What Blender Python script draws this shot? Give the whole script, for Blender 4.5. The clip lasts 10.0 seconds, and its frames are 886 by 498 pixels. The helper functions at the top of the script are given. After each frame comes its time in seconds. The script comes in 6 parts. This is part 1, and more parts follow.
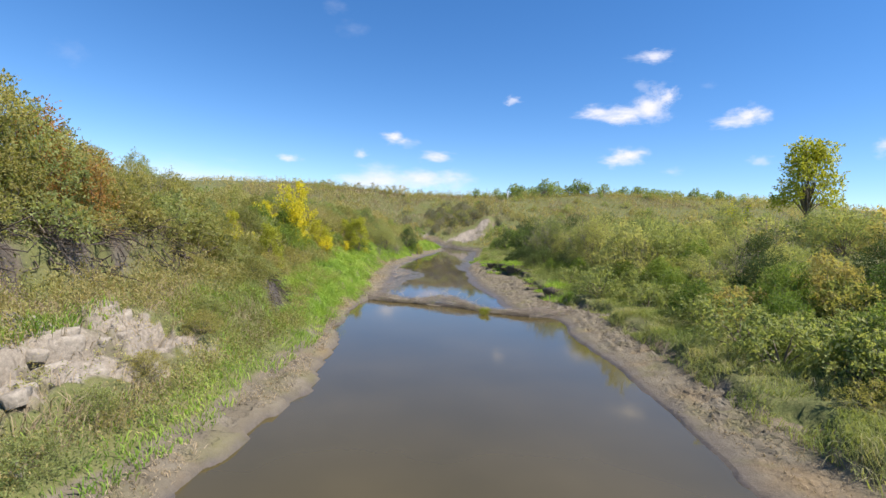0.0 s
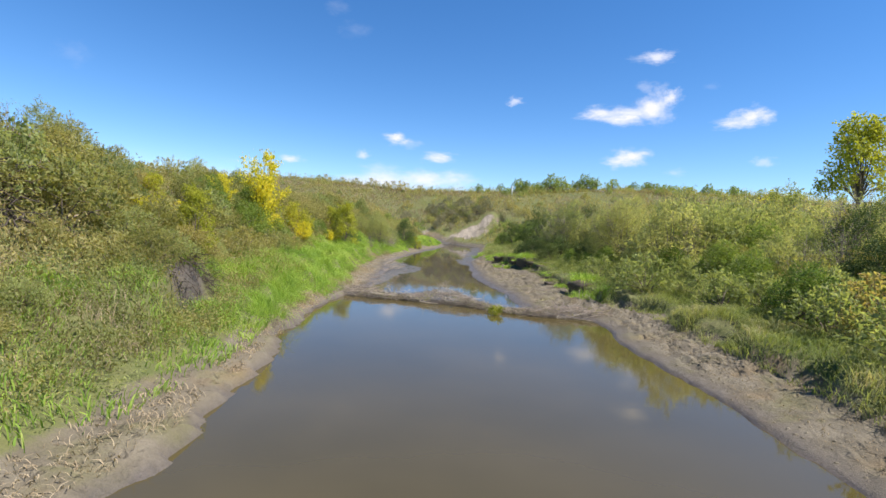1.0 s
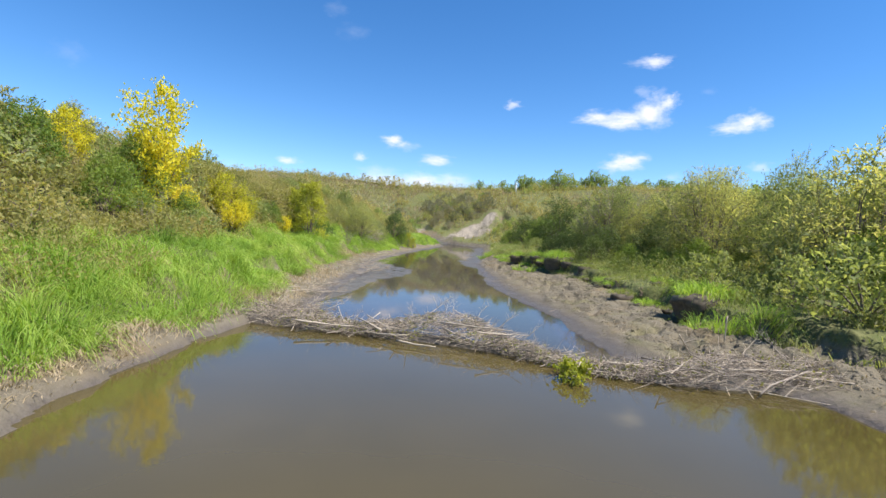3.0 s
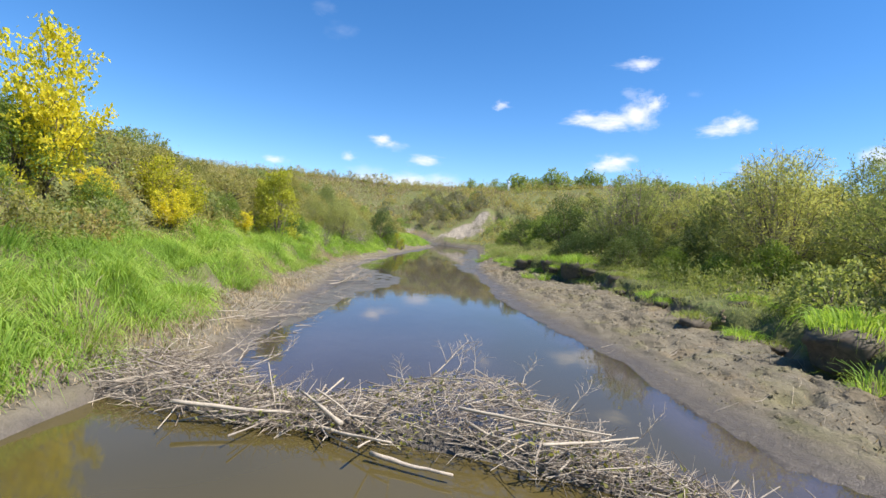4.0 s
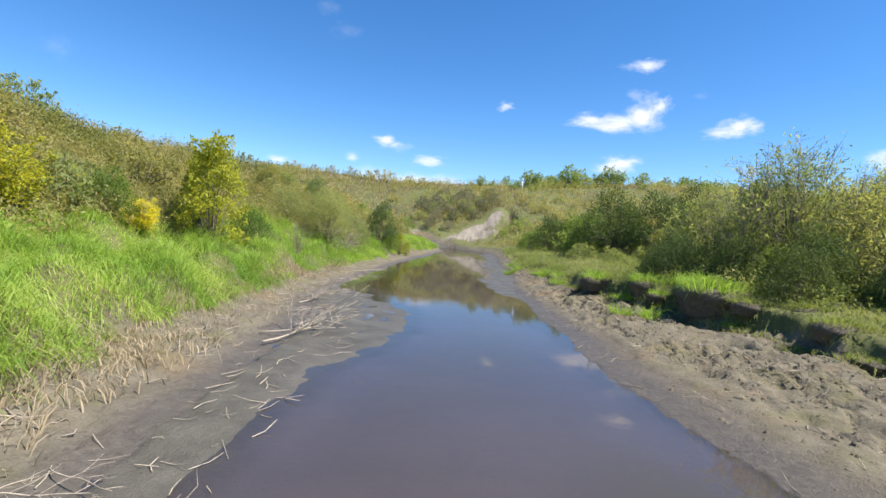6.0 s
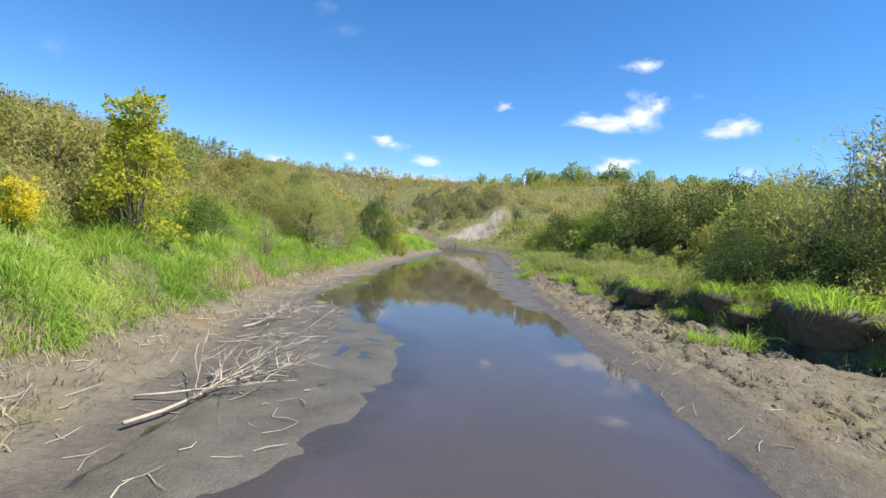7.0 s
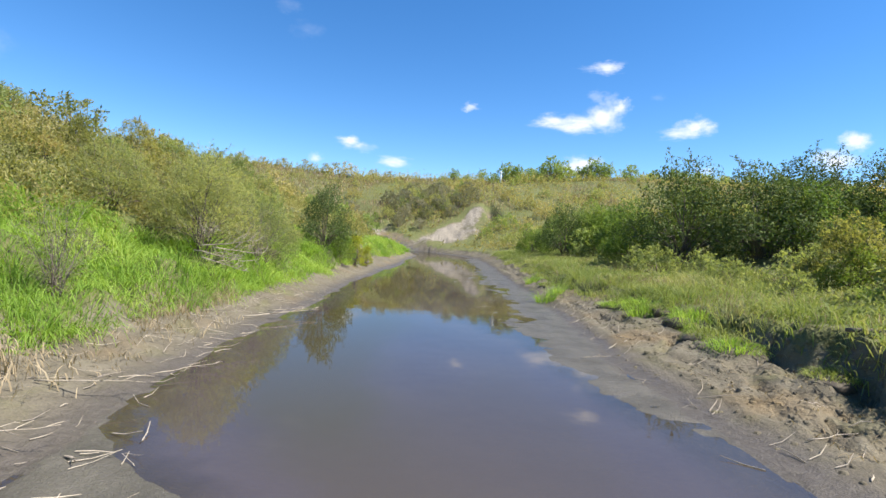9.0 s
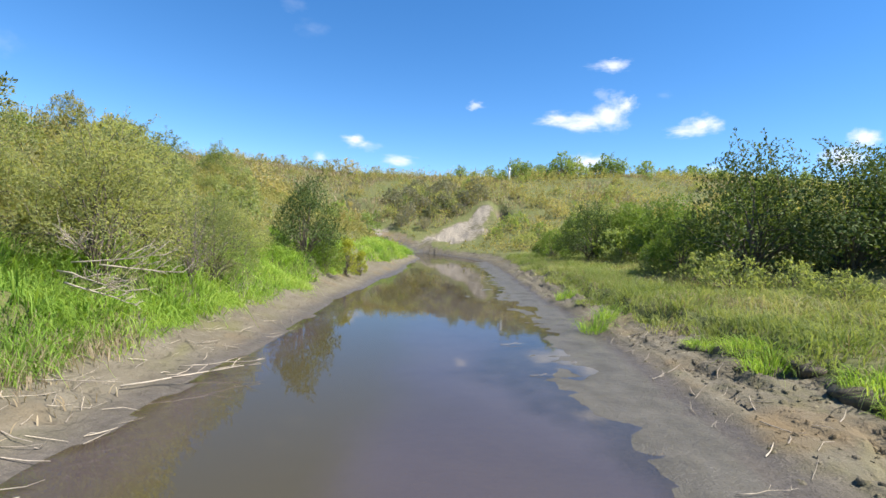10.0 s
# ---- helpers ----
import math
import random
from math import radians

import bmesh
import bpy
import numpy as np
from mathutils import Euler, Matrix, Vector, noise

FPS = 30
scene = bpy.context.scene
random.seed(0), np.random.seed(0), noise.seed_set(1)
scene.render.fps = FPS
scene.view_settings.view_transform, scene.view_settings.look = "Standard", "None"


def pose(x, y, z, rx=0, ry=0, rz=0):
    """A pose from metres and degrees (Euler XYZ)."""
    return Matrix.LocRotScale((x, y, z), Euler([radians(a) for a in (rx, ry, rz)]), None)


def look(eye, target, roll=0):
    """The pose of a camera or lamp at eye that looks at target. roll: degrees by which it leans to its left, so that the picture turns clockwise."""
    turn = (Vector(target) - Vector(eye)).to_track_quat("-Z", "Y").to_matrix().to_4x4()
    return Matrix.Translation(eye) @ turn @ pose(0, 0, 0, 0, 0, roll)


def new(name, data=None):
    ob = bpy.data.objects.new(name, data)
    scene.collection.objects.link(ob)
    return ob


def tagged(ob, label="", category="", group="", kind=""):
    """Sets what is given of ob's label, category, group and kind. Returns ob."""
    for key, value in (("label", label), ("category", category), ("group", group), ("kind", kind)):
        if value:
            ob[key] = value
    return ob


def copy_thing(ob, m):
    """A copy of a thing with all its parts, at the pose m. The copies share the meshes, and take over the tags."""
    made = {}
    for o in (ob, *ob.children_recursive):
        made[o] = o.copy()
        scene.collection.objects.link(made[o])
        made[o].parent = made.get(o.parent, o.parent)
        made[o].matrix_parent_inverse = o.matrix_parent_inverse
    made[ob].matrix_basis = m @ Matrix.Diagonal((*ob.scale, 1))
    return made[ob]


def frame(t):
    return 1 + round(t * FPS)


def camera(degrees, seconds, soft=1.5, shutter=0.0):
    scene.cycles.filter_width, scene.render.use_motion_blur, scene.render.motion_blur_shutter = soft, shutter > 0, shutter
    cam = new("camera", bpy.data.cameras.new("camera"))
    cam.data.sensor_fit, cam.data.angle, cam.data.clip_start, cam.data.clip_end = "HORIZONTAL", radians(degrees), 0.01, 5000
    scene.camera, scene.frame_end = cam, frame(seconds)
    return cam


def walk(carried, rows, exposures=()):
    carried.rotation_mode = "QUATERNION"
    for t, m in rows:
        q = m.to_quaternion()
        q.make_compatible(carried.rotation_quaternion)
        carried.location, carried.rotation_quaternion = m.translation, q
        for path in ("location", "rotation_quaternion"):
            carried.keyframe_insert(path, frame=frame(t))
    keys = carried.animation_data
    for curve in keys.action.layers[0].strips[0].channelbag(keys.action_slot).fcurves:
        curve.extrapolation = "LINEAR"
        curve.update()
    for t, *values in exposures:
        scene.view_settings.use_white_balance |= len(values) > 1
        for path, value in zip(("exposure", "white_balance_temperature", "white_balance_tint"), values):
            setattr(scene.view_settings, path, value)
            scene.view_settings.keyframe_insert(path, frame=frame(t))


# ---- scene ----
cam = camera(84.0, 10.0, soft=1.5)
PATH = [
    (0, (3.466, 3.215, 4.691), (3.256, 5.202, 4.599), 2.9),
    (0.5, (3.172, 6.68, 4.051), (2.964, 8.667, 3.96), 2.9),
    (1, (2.998, 9.932, 3.444), (2.78, 11.918, 3.356), 3.0),
    (1.5, (2.728, 13.265, 2.953), (2.536, 15.254, 2.872), 2.9),
    (2, (2.351, 16.459, 2.646), (2.14, 18.447, 2.567), 3.3),
    (3.5, (1.156, 23.97, 2.419), (0.961, 25.959, 2.346), 3.6),
    (4, (0.668, 26.733, 2.383), (0.509, 28.725, 2.312), 3.6),
    (4.5, (0.155, 29.39, 2.365), (-0.03, 31.381, 2.295), 3.7),
    (5, (-0.311, 31.742, 2.382), (-0.525, 33.729, 2.31), 3.8),
    (5.5, (-0.781, 34.386, 2.411), (-0.971, 36.376, 2.341), 3.9),
    (7, (-1.728, 41.22, 2.223), (-1.893, 43.212, 2.156), 4.0),
    (7.5, (-2.118, 43.655, 2.163), (-2.277, 45.647, 2.097), 3.9),
    (8, (-2.483, 45.978, 2.152), (-2.606, 47.974, 2.09), 3.8),
    (8.5, (-2.807, 48.266, 2.152), (-2.904, 50.263, 2.093), 3.5),
    (9, (-3.06, 50.674, 2.212), (-3.097, 52.673, 2.156), 3.2),
    (9.5, (-3.239, 53.099, 2.316), (-3.263, 55.098, 2.259), 3.1),
    (10, (-3.331, 55.479, 2.396), (-3.388, 57.477, 2.334), 3.1),
]
walk(cam, [(t, look(eye, target, roll)) for t, eye, target, roll in PATH], exposures=[(0.0, 0.71, 6450.0, 17.0), (2.0, 0.80, 6380.0, 14.5), (5.5, 0.86, 6330.0, 13.5), (10.0, 0.94, 6350.0, 12.0)])

# ---- world and sun ----
SUN_DIR = Vector((0.55, -0.12, 0.825)).normalized()
world = bpy.data.worlds.new("world")
scene.world = world
world.use_nodes = True
wn = world.node_tree
sky = wn.nodes.new("ShaderNodeTexSky")
sky.sky_type = "NISHITA"
sky.sun_disc = False
sky.sun_elevation = math.asin(SUN_DIR.z)
sky.sun_rotation = math.atan2(SUN_DIR.x, SUN_DIR.y)
sky.air_density, sky.dust_density, sky.ozone_density, sky.altitude = 1.0, 0.0, 3.6, 1400.0
background = wn.nodes["Background"]
background.inputs["Strength"].default_value = 0.108
clear_air = wn.nodes.new("ShaderNodeHueSaturation")
clear_air.inputs["Saturation"].default_value = 1.25
wn.links.new(sky.outputs["Color"], clear_air.inputs["Color"])
wn.links.new(clear_air.outputs["Color"], background.inputs["Color"])
sun_data = bpy.data.lights.new("sun", "SUN")
sun_data.energy, sun_data.angle, sun_data.color = 5.0, radians(0.53), (1.0, 0.95, 0.86)
sun = new("sun", sun_data)
sun.matrix_world = look(SUN_DIR * 100, (0, 0, 0))


# ---- small tools ----
def lattice(ix, iy, seed):
    n = (ix.astype(np.int64) * 374761393 + iy.astype(np.int64) * 668265263 + seed * 974634777) & 0xFFFFFFFF
    n = ((n ^ (n >> 13)) * 1274126177) & 0xFFFFFFFF
    return ((n ^ (n >> 16)) & 0xFFFF) / 65535.0


def vnoise(x, y, seed=0):
    """Smooth noise from 0 to 1 over the plan."""
    x, y = np.asarray(x, float), np.asarray(y, float)
    ix, iy = np.floor(x), np.floor(y)
    fx, fy = x - ix, y - iy
    fx, fy = fx * fx * (3 - 2 * fx), fy * fy * (3 - 2 * fy)
    a, b = lattice(ix, iy, seed), lattice(ix + 1, iy, seed)
    c, d = lattice(ix, iy + 1, seed), lattice(ix + 1, iy + 1, seed)
    return (a * (1 - fx) + b * fx) * (1 - fy) + (c * (1 - fx) + d * fx) * fy


def fbm(x, y, seed=0, octaves=4):
    """Several scales of noise, about -1 to 1."""
    total, amount, size = 0.0, 0.5, 1.0
    for k in range(octaves):
        total = total + (vnoise(np.asarray(x) * size, np.asarray(y) * size, seed + k * 17) * 2 - 1) * amount
        amount, size = amount * 0.5, size * 2.03
    return total


def pitted(x, y, seed=0):
    """Distance to the nearest of scattered spots, about 0 to 1."""
    ix, iy = np.floor(x), np.floor(y)
    best = np.full(np.shape(x), 9.0)
    for dx in (-1, 0, 1):
        for dy in (-1, 0, 1):
            cx, cy = ix + dx + lattice(ix + dx, iy + dy, seed), iy + dy + lattice(ix + dx, iy + dy, seed + 5)
            best = np.minimum(best, (x - cx) ** 2 + (y - cy) ** 2)
    return np.sqrt(best)


def smooth(a, b, v):
    t = np.clip((np.asarray(v, float) - a) / (b - a), 0, 1)
    return t * t * (3 - 2 * t)


def mesh_np(name, verts, quads=None, tris=None):
    """A mesh from arrays."""
    me = bpy.data.meshes.new(name)
    verts = np.asarray(verts, np.float32)
    me.vertices.add(len(verts))
    me.vertices.foreach_set("co", verts.ravel())
    loops, starts, at = [], [], 0
    for faces, k in ((quads, 4), (tris, 3)):
        if faces is not None and len(faces):
            faces = np.asarray(faces, np.int32)
            loops.append(faces.ravel())
            starts.append(at + np.arange(len(faces), dtype=np.int32) * k)
            at += faces.size
    loops, starts = np.concatenate(loops), np.concatenate(starts)
    me.loops.add(len(loops))
    me.loops.foreach_set("vertex_index", loops)
    me.polygons.add(len(starts))
    me.polygons.foreach_set("loop_start", starts)
    me.update(calc_edges=True)
    me.validate()
    return me


class Geo:
    """Gathers vertices and faces for one mesh."""

    def __init__(self):
        self.v, self.q, self.t, self.n = [], [], [], 0

    def add(self, v, q=None, t=None):
        v = np.asarray(v, float).reshape(-1, 3)
        if q is not None and len(q):
            self.q.append(np.asarray(q) + self.n)
        if t is not None and len(t):
            self.t.append(np.asarray(t) + self.n)
        self.v.append(v)
        self.n += len(v)
        return self

    def tube(self, line, radii, sides=5, cap=True):
        line = np.asarray(line, float)
        n = len(line)
        radii = np.broadcast_to(np.asarray(radii, float), (n,))
        way = np.gradient(line, axis=0)
        way /= np.linalg.norm(way, axis=1)[:, None] + 1e-9
        ref = np.where(np.abs(way[:, 2:3]) > 0.9, np.array([[1.0, 0, 0]]), np.array([[0, 0, 1.0]]))
        a = np.cross(way, ref)
        a /= np.linalg.norm(a, axis=1)[:, None] + 1e-9
        b = np.cross(way, a)
        ang = np.arange(sides) * 2 * np.pi / sides
        ring = line[:, None] + radii[:, None, None] * (np.cos(ang)[None, :, None] * a[:, None] + np.sin(ang)[None, :, None] * b[:, None])
        i = np.arange(n - 1)[:, None] * sides
        j = np.arange(sides)[None]
        k = (j + 1) % sides
        q = np.stack([i + j, i + k, i + sides + k, i + sides + j], -1).reshape(-1, 4)
        v = ring.reshape(-1, 3)
        t = None
        if cap:
            v = np.concatenate([v, line[:1], line[-1:]])
            s, e = n * sides, n * sides + 1
            jj, kk = np.arange(sides), (np.arange(sides) + 1) % sides
            t = np.concatenate([np.stack([kk, jj, np.full(sides, s)], -1), np.stack([(n - 1) * sides + jj, (n - 1) * sides + kk, np.full(sides, e)], -1)])
        return self.add(v, q, t)

    def leaves(self, p, d, size, aspect=0.4, rng=None, face=None):
        """Folded leaves at p, growing along d; face: the way that their upper sides look."""
        p, d = np.asarray(p, float), np.asarray(d, float)
        d = d / (np.linalg.norm(d, axis=1)[:, None] + 1e-9)
        r = rng.normal(size=p.shape) if face is None else face + rng.normal(0, 0.45, p.shape)
        side = np.cross(d, r)
        side /= np.linalg.norm(side, axis=1)[:, None] + 1e-9
        up = np.cross(side, d)
        s = np.broadcast_to(np.asarray(size, float), (len(p),))[:, None]
        mid = p + d * s * 0.45
        w = side * s * aspect * 0.5
        f = up * s * 0.1
        v = np.stack([p, mid + w + f, p + d * s - up * s * 0.12, mid - w + f], 1).reshape(-1, 3)
        q = np.arange(len(p) * 4).reshape(-1, 4)
        return self.add(v, q)

    def blades(self, p, tip, width, bend, rng=None):
        """Grass blades from p to p + tip, drooping by bend."""
        n = len(p)
        a = rng.uniform(0, 2 * np.pi, n)
        side = np.stack([np.cos(a), np.sin(a), np.zeros(n)], -1) * np.broadcast_to(width, (n,))[:, None] * 0.5
        flat = np.linalg.norm(tip[:, :2], axis=1)
        drop = np.broadcast_to(bend, (n,)) * np.linalg.norm(tip, axis=1)

        def joint(u):
            """A point along the arching blade."""
            rise = tip * np.array([u, u, 1.0]) if u == 1 else np.stack([tip[:, 0] * u ** 1.5, tip[:, 1] * u ** 1.5, tip[:, 2] * u], -1)
            rise[:, 2] += 0.18 * flat * math.sin(math.pi * u) - drop * u ** 3
            return p + rise
        low, mid, end = joint(0.4), joint(0.75), joint(1.0)
        v = np.stack([p - side, p + side, low + side, low - side, mid + side * 0.7, mid - side * 0.7, end], 1).reshape(-1, 3)
        i = np.arange(n)[:, None] * 7
        self.add(v, np.concatenate([i + np.array([[0, 1, 2, 3]]), i + np.array([[3, 2, 4, 5]])]), i + np.array([[5, 4, 6]]))
        return self

    def mesh(self, name):
        return mesh_np(name, np.concatenate(self.v), np.concatenate(self.q) if self.q else None, np.concatenate(self.t) if self.t else None)


def shade(me, on=True):
    me.polygons.foreach_set("use_smooth", np.full(len(me.polygons), on))
    return me


def part(name, me, material, parent=None, label="", m=None):
    """Links a mesh as one object, under a thing or alone."""
    if isinstance(me, Geo):
        me = me.mesh(name)
    if material and not me.materials:
        me.materials.append(material)
    ob = new(name, me)
    if parent:
        ob.parent = parent
    if m is not None:
        ob.matrix_basis = m
    if label:
        ob["label"] = label
    return ob


def place(x, y, z, turn=0.0, size=1.0, tall=1.0, tilt=0.0):
    return Matrix.LocRotScale((x, y, z), Euler((radians(tilt), 0, radians(turn))), (size, size, size * tall))


# ---- materials ----
def material(name):
    mat = bpy.data.materials.new(name)
    mat.use_nodes = True
    nt = mat.node_tree
    return mat, nt, nt.nodes["Principled BSDF"]


def ramp(nt, fac, stops, mode="LINEAR"):
    r = nt.nodes.new("ShaderNodeValToRGB")
    r.color_ramp.interpolation = mode
    el = r.color_ramp.elements
    while len(el) < len(stops):
        el.new(0.5)
    for e, (p, c) in zip(el, stops):
        e.position, e.color = p, (*c, 1) if len(c) == 3 else c
    nt.links.new(fac, r.inputs["Fac"])
    return r.outputs["Color"]


def noise_out(nt, scale, detail=4.0, rough=0.55, coords="Object", distort=0.0):
    tc = nt.nodes.new("ShaderNodeTexCoord")
    n = nt.nodes.new("ShaderNodeTexNoise")
    n.inputs["Scale"].default_value, n.inputs["Detail"].default_value = scale, detail
    n.inputs["Roughness"].default_value, n.inputs["Distortion"].default_value = rough, distort
    nt.links.new(tc.outputs[coords], n.inputs["Vector"])
    return n.outputs["Fac"]


def mix_rgb(nt, fac, a, b, mode="MIX"):
    m = nt.nodes.new("ShaderNodeMix")
    m.data_type, m.blend_type = "RGBA", mode
    for k, v in ((0, fac), (6, a), (7, b)):
        if hasattr(v, "links"):
            nt.links.new(v, m.inputs[k])
        elif k == 0:
            m.inputs[k].default_value = v
        else:
            m.inputs[k].default_value = (*v, 1)
    return m.outputs[2]


def math_node(nt, op, a, b=0.0, c=None, clamp=False):
    m = nt.nodes.new("ShaderNodeMath")
    m.operation, m.use_clamp = op, clamp
    for k, v in enumerate((a, b) if c is None else (a, b, c)):
        if hasattr(v, "links"):
            nt.links.new(v, m.inputs[k])
        else:
            m.inputs[k].default_value = v
    return m.outputs[0]


def bump(nt, bsdf, height, strength, distance):
    b = nt.nodes.new("ShaderNodeBump")
    b.inputs["Strength"].default_value, b.inputs["Distance"].default_value = strength, distance
    nt.links.new(height, b.inputs["Height"])
    nt.links.new(b.outputs["Normal"], bsdf.inputs["Normal"])


def leaf_material(name, colours, translucent=0.35, rough=0.68, patch=0.0, single=0.45):
    """Leaves that vary from leaf to leaf and from plant to plant."""
    mat, nt, bsdf = material(name)
    geo, info = nt.nodes.new("ShaderNodeNewGeometry"), nt.nodes.new("ShaderNodeObjectInfo")
    fac = math_node(nt, "MULTIPLY_ADD", geo.outputs["Random Per Island"], 0.45, math_node(nt, "MULTIPLY", info.outputs["Random"], 0.55))
    if patch:
        tc = nt.nodes.new("ShaderNodeTexCoord")
        n = nt.nodes.new("ShaderNodeTexNoise")
        n.inputs["Scale"].default_value, n.inputs["Detail"].default_value = patch, 3.0
        nt.links.new(tc.outputs["Object"], n.inputs["Vector"])
        wide = math_node(nt, "MULTIPLY_ADD", n.outputs["Fac"], 2.6, -0.8, True)
        fac = math_node(nt, "MULTIPLY_ADD", geo.outputs["Random Per Island"], single, math_node(nt, "MULTIPLY", wide, 1 - single))
    k = len(colours)
    col = ramp(nt, fac, [(i / (k - 1), c) for i, c in enumerate(colours)])
    nt.links.new(col, bsdf.inputs["Base Color"])
    bsdf.inputs["Roughness"].default_value = rough
    bsdf.inputs["Specular IOR Level"].default_value = 0.14
    tr = nt.nodes.new("ShaderNodeBsdfTranslucent")
    warm = mix_rgb(nt, 1.0, col, (1.5, 1.45, 0.7), "MULTIPLY")
    nt.links.new(warm, tr.inputs["Color"])
    mx = nt.nodes.new("ShaderNodeMixShader")
    mx.inputs[0].default_value = translucent
    out = nt.nodes["Material Output"]
    nt.links.new(bsdf.outputs[0], mx.inputs[1])
    nt.links.new(tr.outputs[0], mx.inputs[2])
    nt.links.new(mx.outputs[0], out.inputs["Surface"])
    return mat


def bark_material(name, a, b, scale=14.0):
    mat, nt, bsdf = material(name)
    n = noise_out(nt, scale, 5, 0.65, distort=0.6)
    info = nt.nodes.new("ShaderNodeNewGeometry")
    col = ramp(nt, n, [(0.25, a), (0.75, b)])
    tint = ramp(nt, info.outputs["Random Per Island"], [(0, (0.65, 0.62, 0.6)), (1, (1.25, 1.2, 1.1))])
    nt.links.new(mix_rgb(nt, 1.0, col, tint, "MULTIPLY"), bsdf.inputs["Base Color"])
    bsdf.inputs["Roughness"].default_value = 0.85
    bump(nt, bsdf, n, 0.5, 0.01)
    return mat


def ground_material():
    mat, nt, bsdf = material("creek_ground")

    def attr(name):
        a = nt.nodes.new("ShaderNodeAttribute")
        a.attribute_name = name
        return a.outputs["Fac"]
    fine, mid, broad = noise_out(nt, 9.0, 6, 0.65), noise_out(nt, 1.7, 5, 0.6), noise_out(nt, 0.35, 4, 0.55)
    grit = noise_out(nt, 42.0, 3, 0.6)
    dry = ramp(nt, mid, [(0.25, (0.092, 0.082, 0.055)), (0.5, (0.150, 0.134, 0.092)), (0.75, (0.240, 0.216, 0.152))])
    dry = mix_rgb(nt, math_node(nt, "MULTIPLY", fine, 0.55), dry, (0.17, 0.135, 0.095))
    rust = math_node(nt, "MULTIPLY", math_node(nt, "MULTIPLY_ADD", broad, 5.0, -2.75, True), 0.6)
    dry = mix_rgb(nt, rust, dry, (0.24, 0.15, 0.055))
    algae = noise_out(nt, 0.8, 5, 0.6, distort=0.5)
    dry = mix_rgb(nt, math_node(nt, "MULTIPLY", math_node(nt, "MULTIPLY_ADD", algae, 5.0, -2.6, True), 0.65), dry, (0.15, 0.145, 0.055))
    wet = ramp(nt, fine, [(0.3, (0.075, 0.064, 0.052)), (0.7, (0.125, 0.108, 0.088))])
    pale = ramp(nt, fine, [(0.25, (0.16, 0.136, 0.10)), (0.7, (0.345, 0.305, 0.24))])
    soil = ramp(nt, mid, [(0.3, (0.085, 0.095, 0.035)), (0.7, (0.185, 0.165, 0.07))])
    turf = ramp(nt, fine, [(0.3, (0.075, 0.105, 0.028)), (0.7, (0.165, 0.175, 0.06))])
    soil = mix_rgb(nt, math_node(nt, "MULTIPLY_ADD", broad, 2.4, -0.7, True), soil, turf)
    edge = math_node(nt, "MULTIPLY_ADD", math_node(nt, "SUBTRACT", fine, 0.5), 0.8, attr("veg"))
    col = mix_rgb(nt, math_node(nt, "MULTIPLY_ADD", edge, 3.0, -1.0, True), dry, soil)
    bare = math_node(nt, "MULTIPLY_ADD", math_node(nt, "SUBTRACT", mid, 0.5), 1.2, attr("pale"))
    col = mix_rgb(nt, math_node(nt, "MULTIPLY_ADD", bare, 3.5, -1.2, True), col, pale)
    # mud soaked near the water, plus overhang shade put into the hollows' colour
    damp_or_shaded = math_node(nt, "MULTIPLY_ADD", math_node(nt, "SUBTRACT", mid, 0.5), 0.7, attr("wet"), True)
    col = mix_rgb(nt, damp_or_shaded, col, wet)
    silt = ramp(nt, mid, [(0.3, (0.078, 0.071, 0.056)), (0.7, (0.135, 0.122, 0.097))])
    col = mix_rgb(nt, attr("bed"), col, silt)
    col = mix_rgb(nt, 0.35, col, ramp(nt, grit, [(0.35, (0.55, 0.55, 0.55)), (0.65, (1.25, 1.22, 1.18))]), "MULTIPLY")
    bsdf.inputs["Specular IOR Level"].default_value = 0.22
    nt.links.new(col, bsdf.inputs["Base Color"])
    nt.links.new(ramp(nt, damp_or_shaded, [(0.0, (0.95, 0.95, 0.95)), (0.6, (0.7, 0.7, 0.7)), (1.0, (0.4, 0.4, 0.4))]), bsdf.inputs["Roughness"])
    h = math_node(nt, "MULTIPLY_ADD", fine, 0.7, math_node(nt, "MULTIPLY", grit, 0.3))
    tc = nt.nodes.new("ShaderNodeTexCoord")
    pits = nt.nodes.new("ShaderNodeTexVoronoi")
    pits.inputs["Scale"].default_value = 5.0
    nt.links.new(tc.outputs["Object"], pits.inputs["Vector"])
    warp = nt.nodes.new("ShaderNodeTexNoise")
    warp.inputs["Scale"].default_value = 6.0
    nt.links.new(tc.outputs["Object"], warp.inputs["Vector"])
    shift = nt.nodes.new("ShaderNodeVectorMath")
    shift.operation = "MULTIPLY_ADD"
    shift.inputs[1].default_value = (0.25, 0.25, 0.25)
    nt.links.new(warp.outputs["Color"], shift.inputs[0])
    nt.links.new(tc.outputs["Object"], shift.inputs[2])
    nt.links.new(shift.outputs[0], pits.inputs["Vector"])
    hoof = math_node(nt, "MULTIPLY", math_node(nt, "MULTIPLY_ADD", pits.outputs["Distance"], 3.0, -0.5, True), attr("trod"))
    h = math_node(nt, "MULTIPLY_ADD", hoof, 0.75, math_node(nt, "MULTIPLY", h, 0.7))
    bump(nt, bsdf, h, 0.9, 0.07)
    return mat


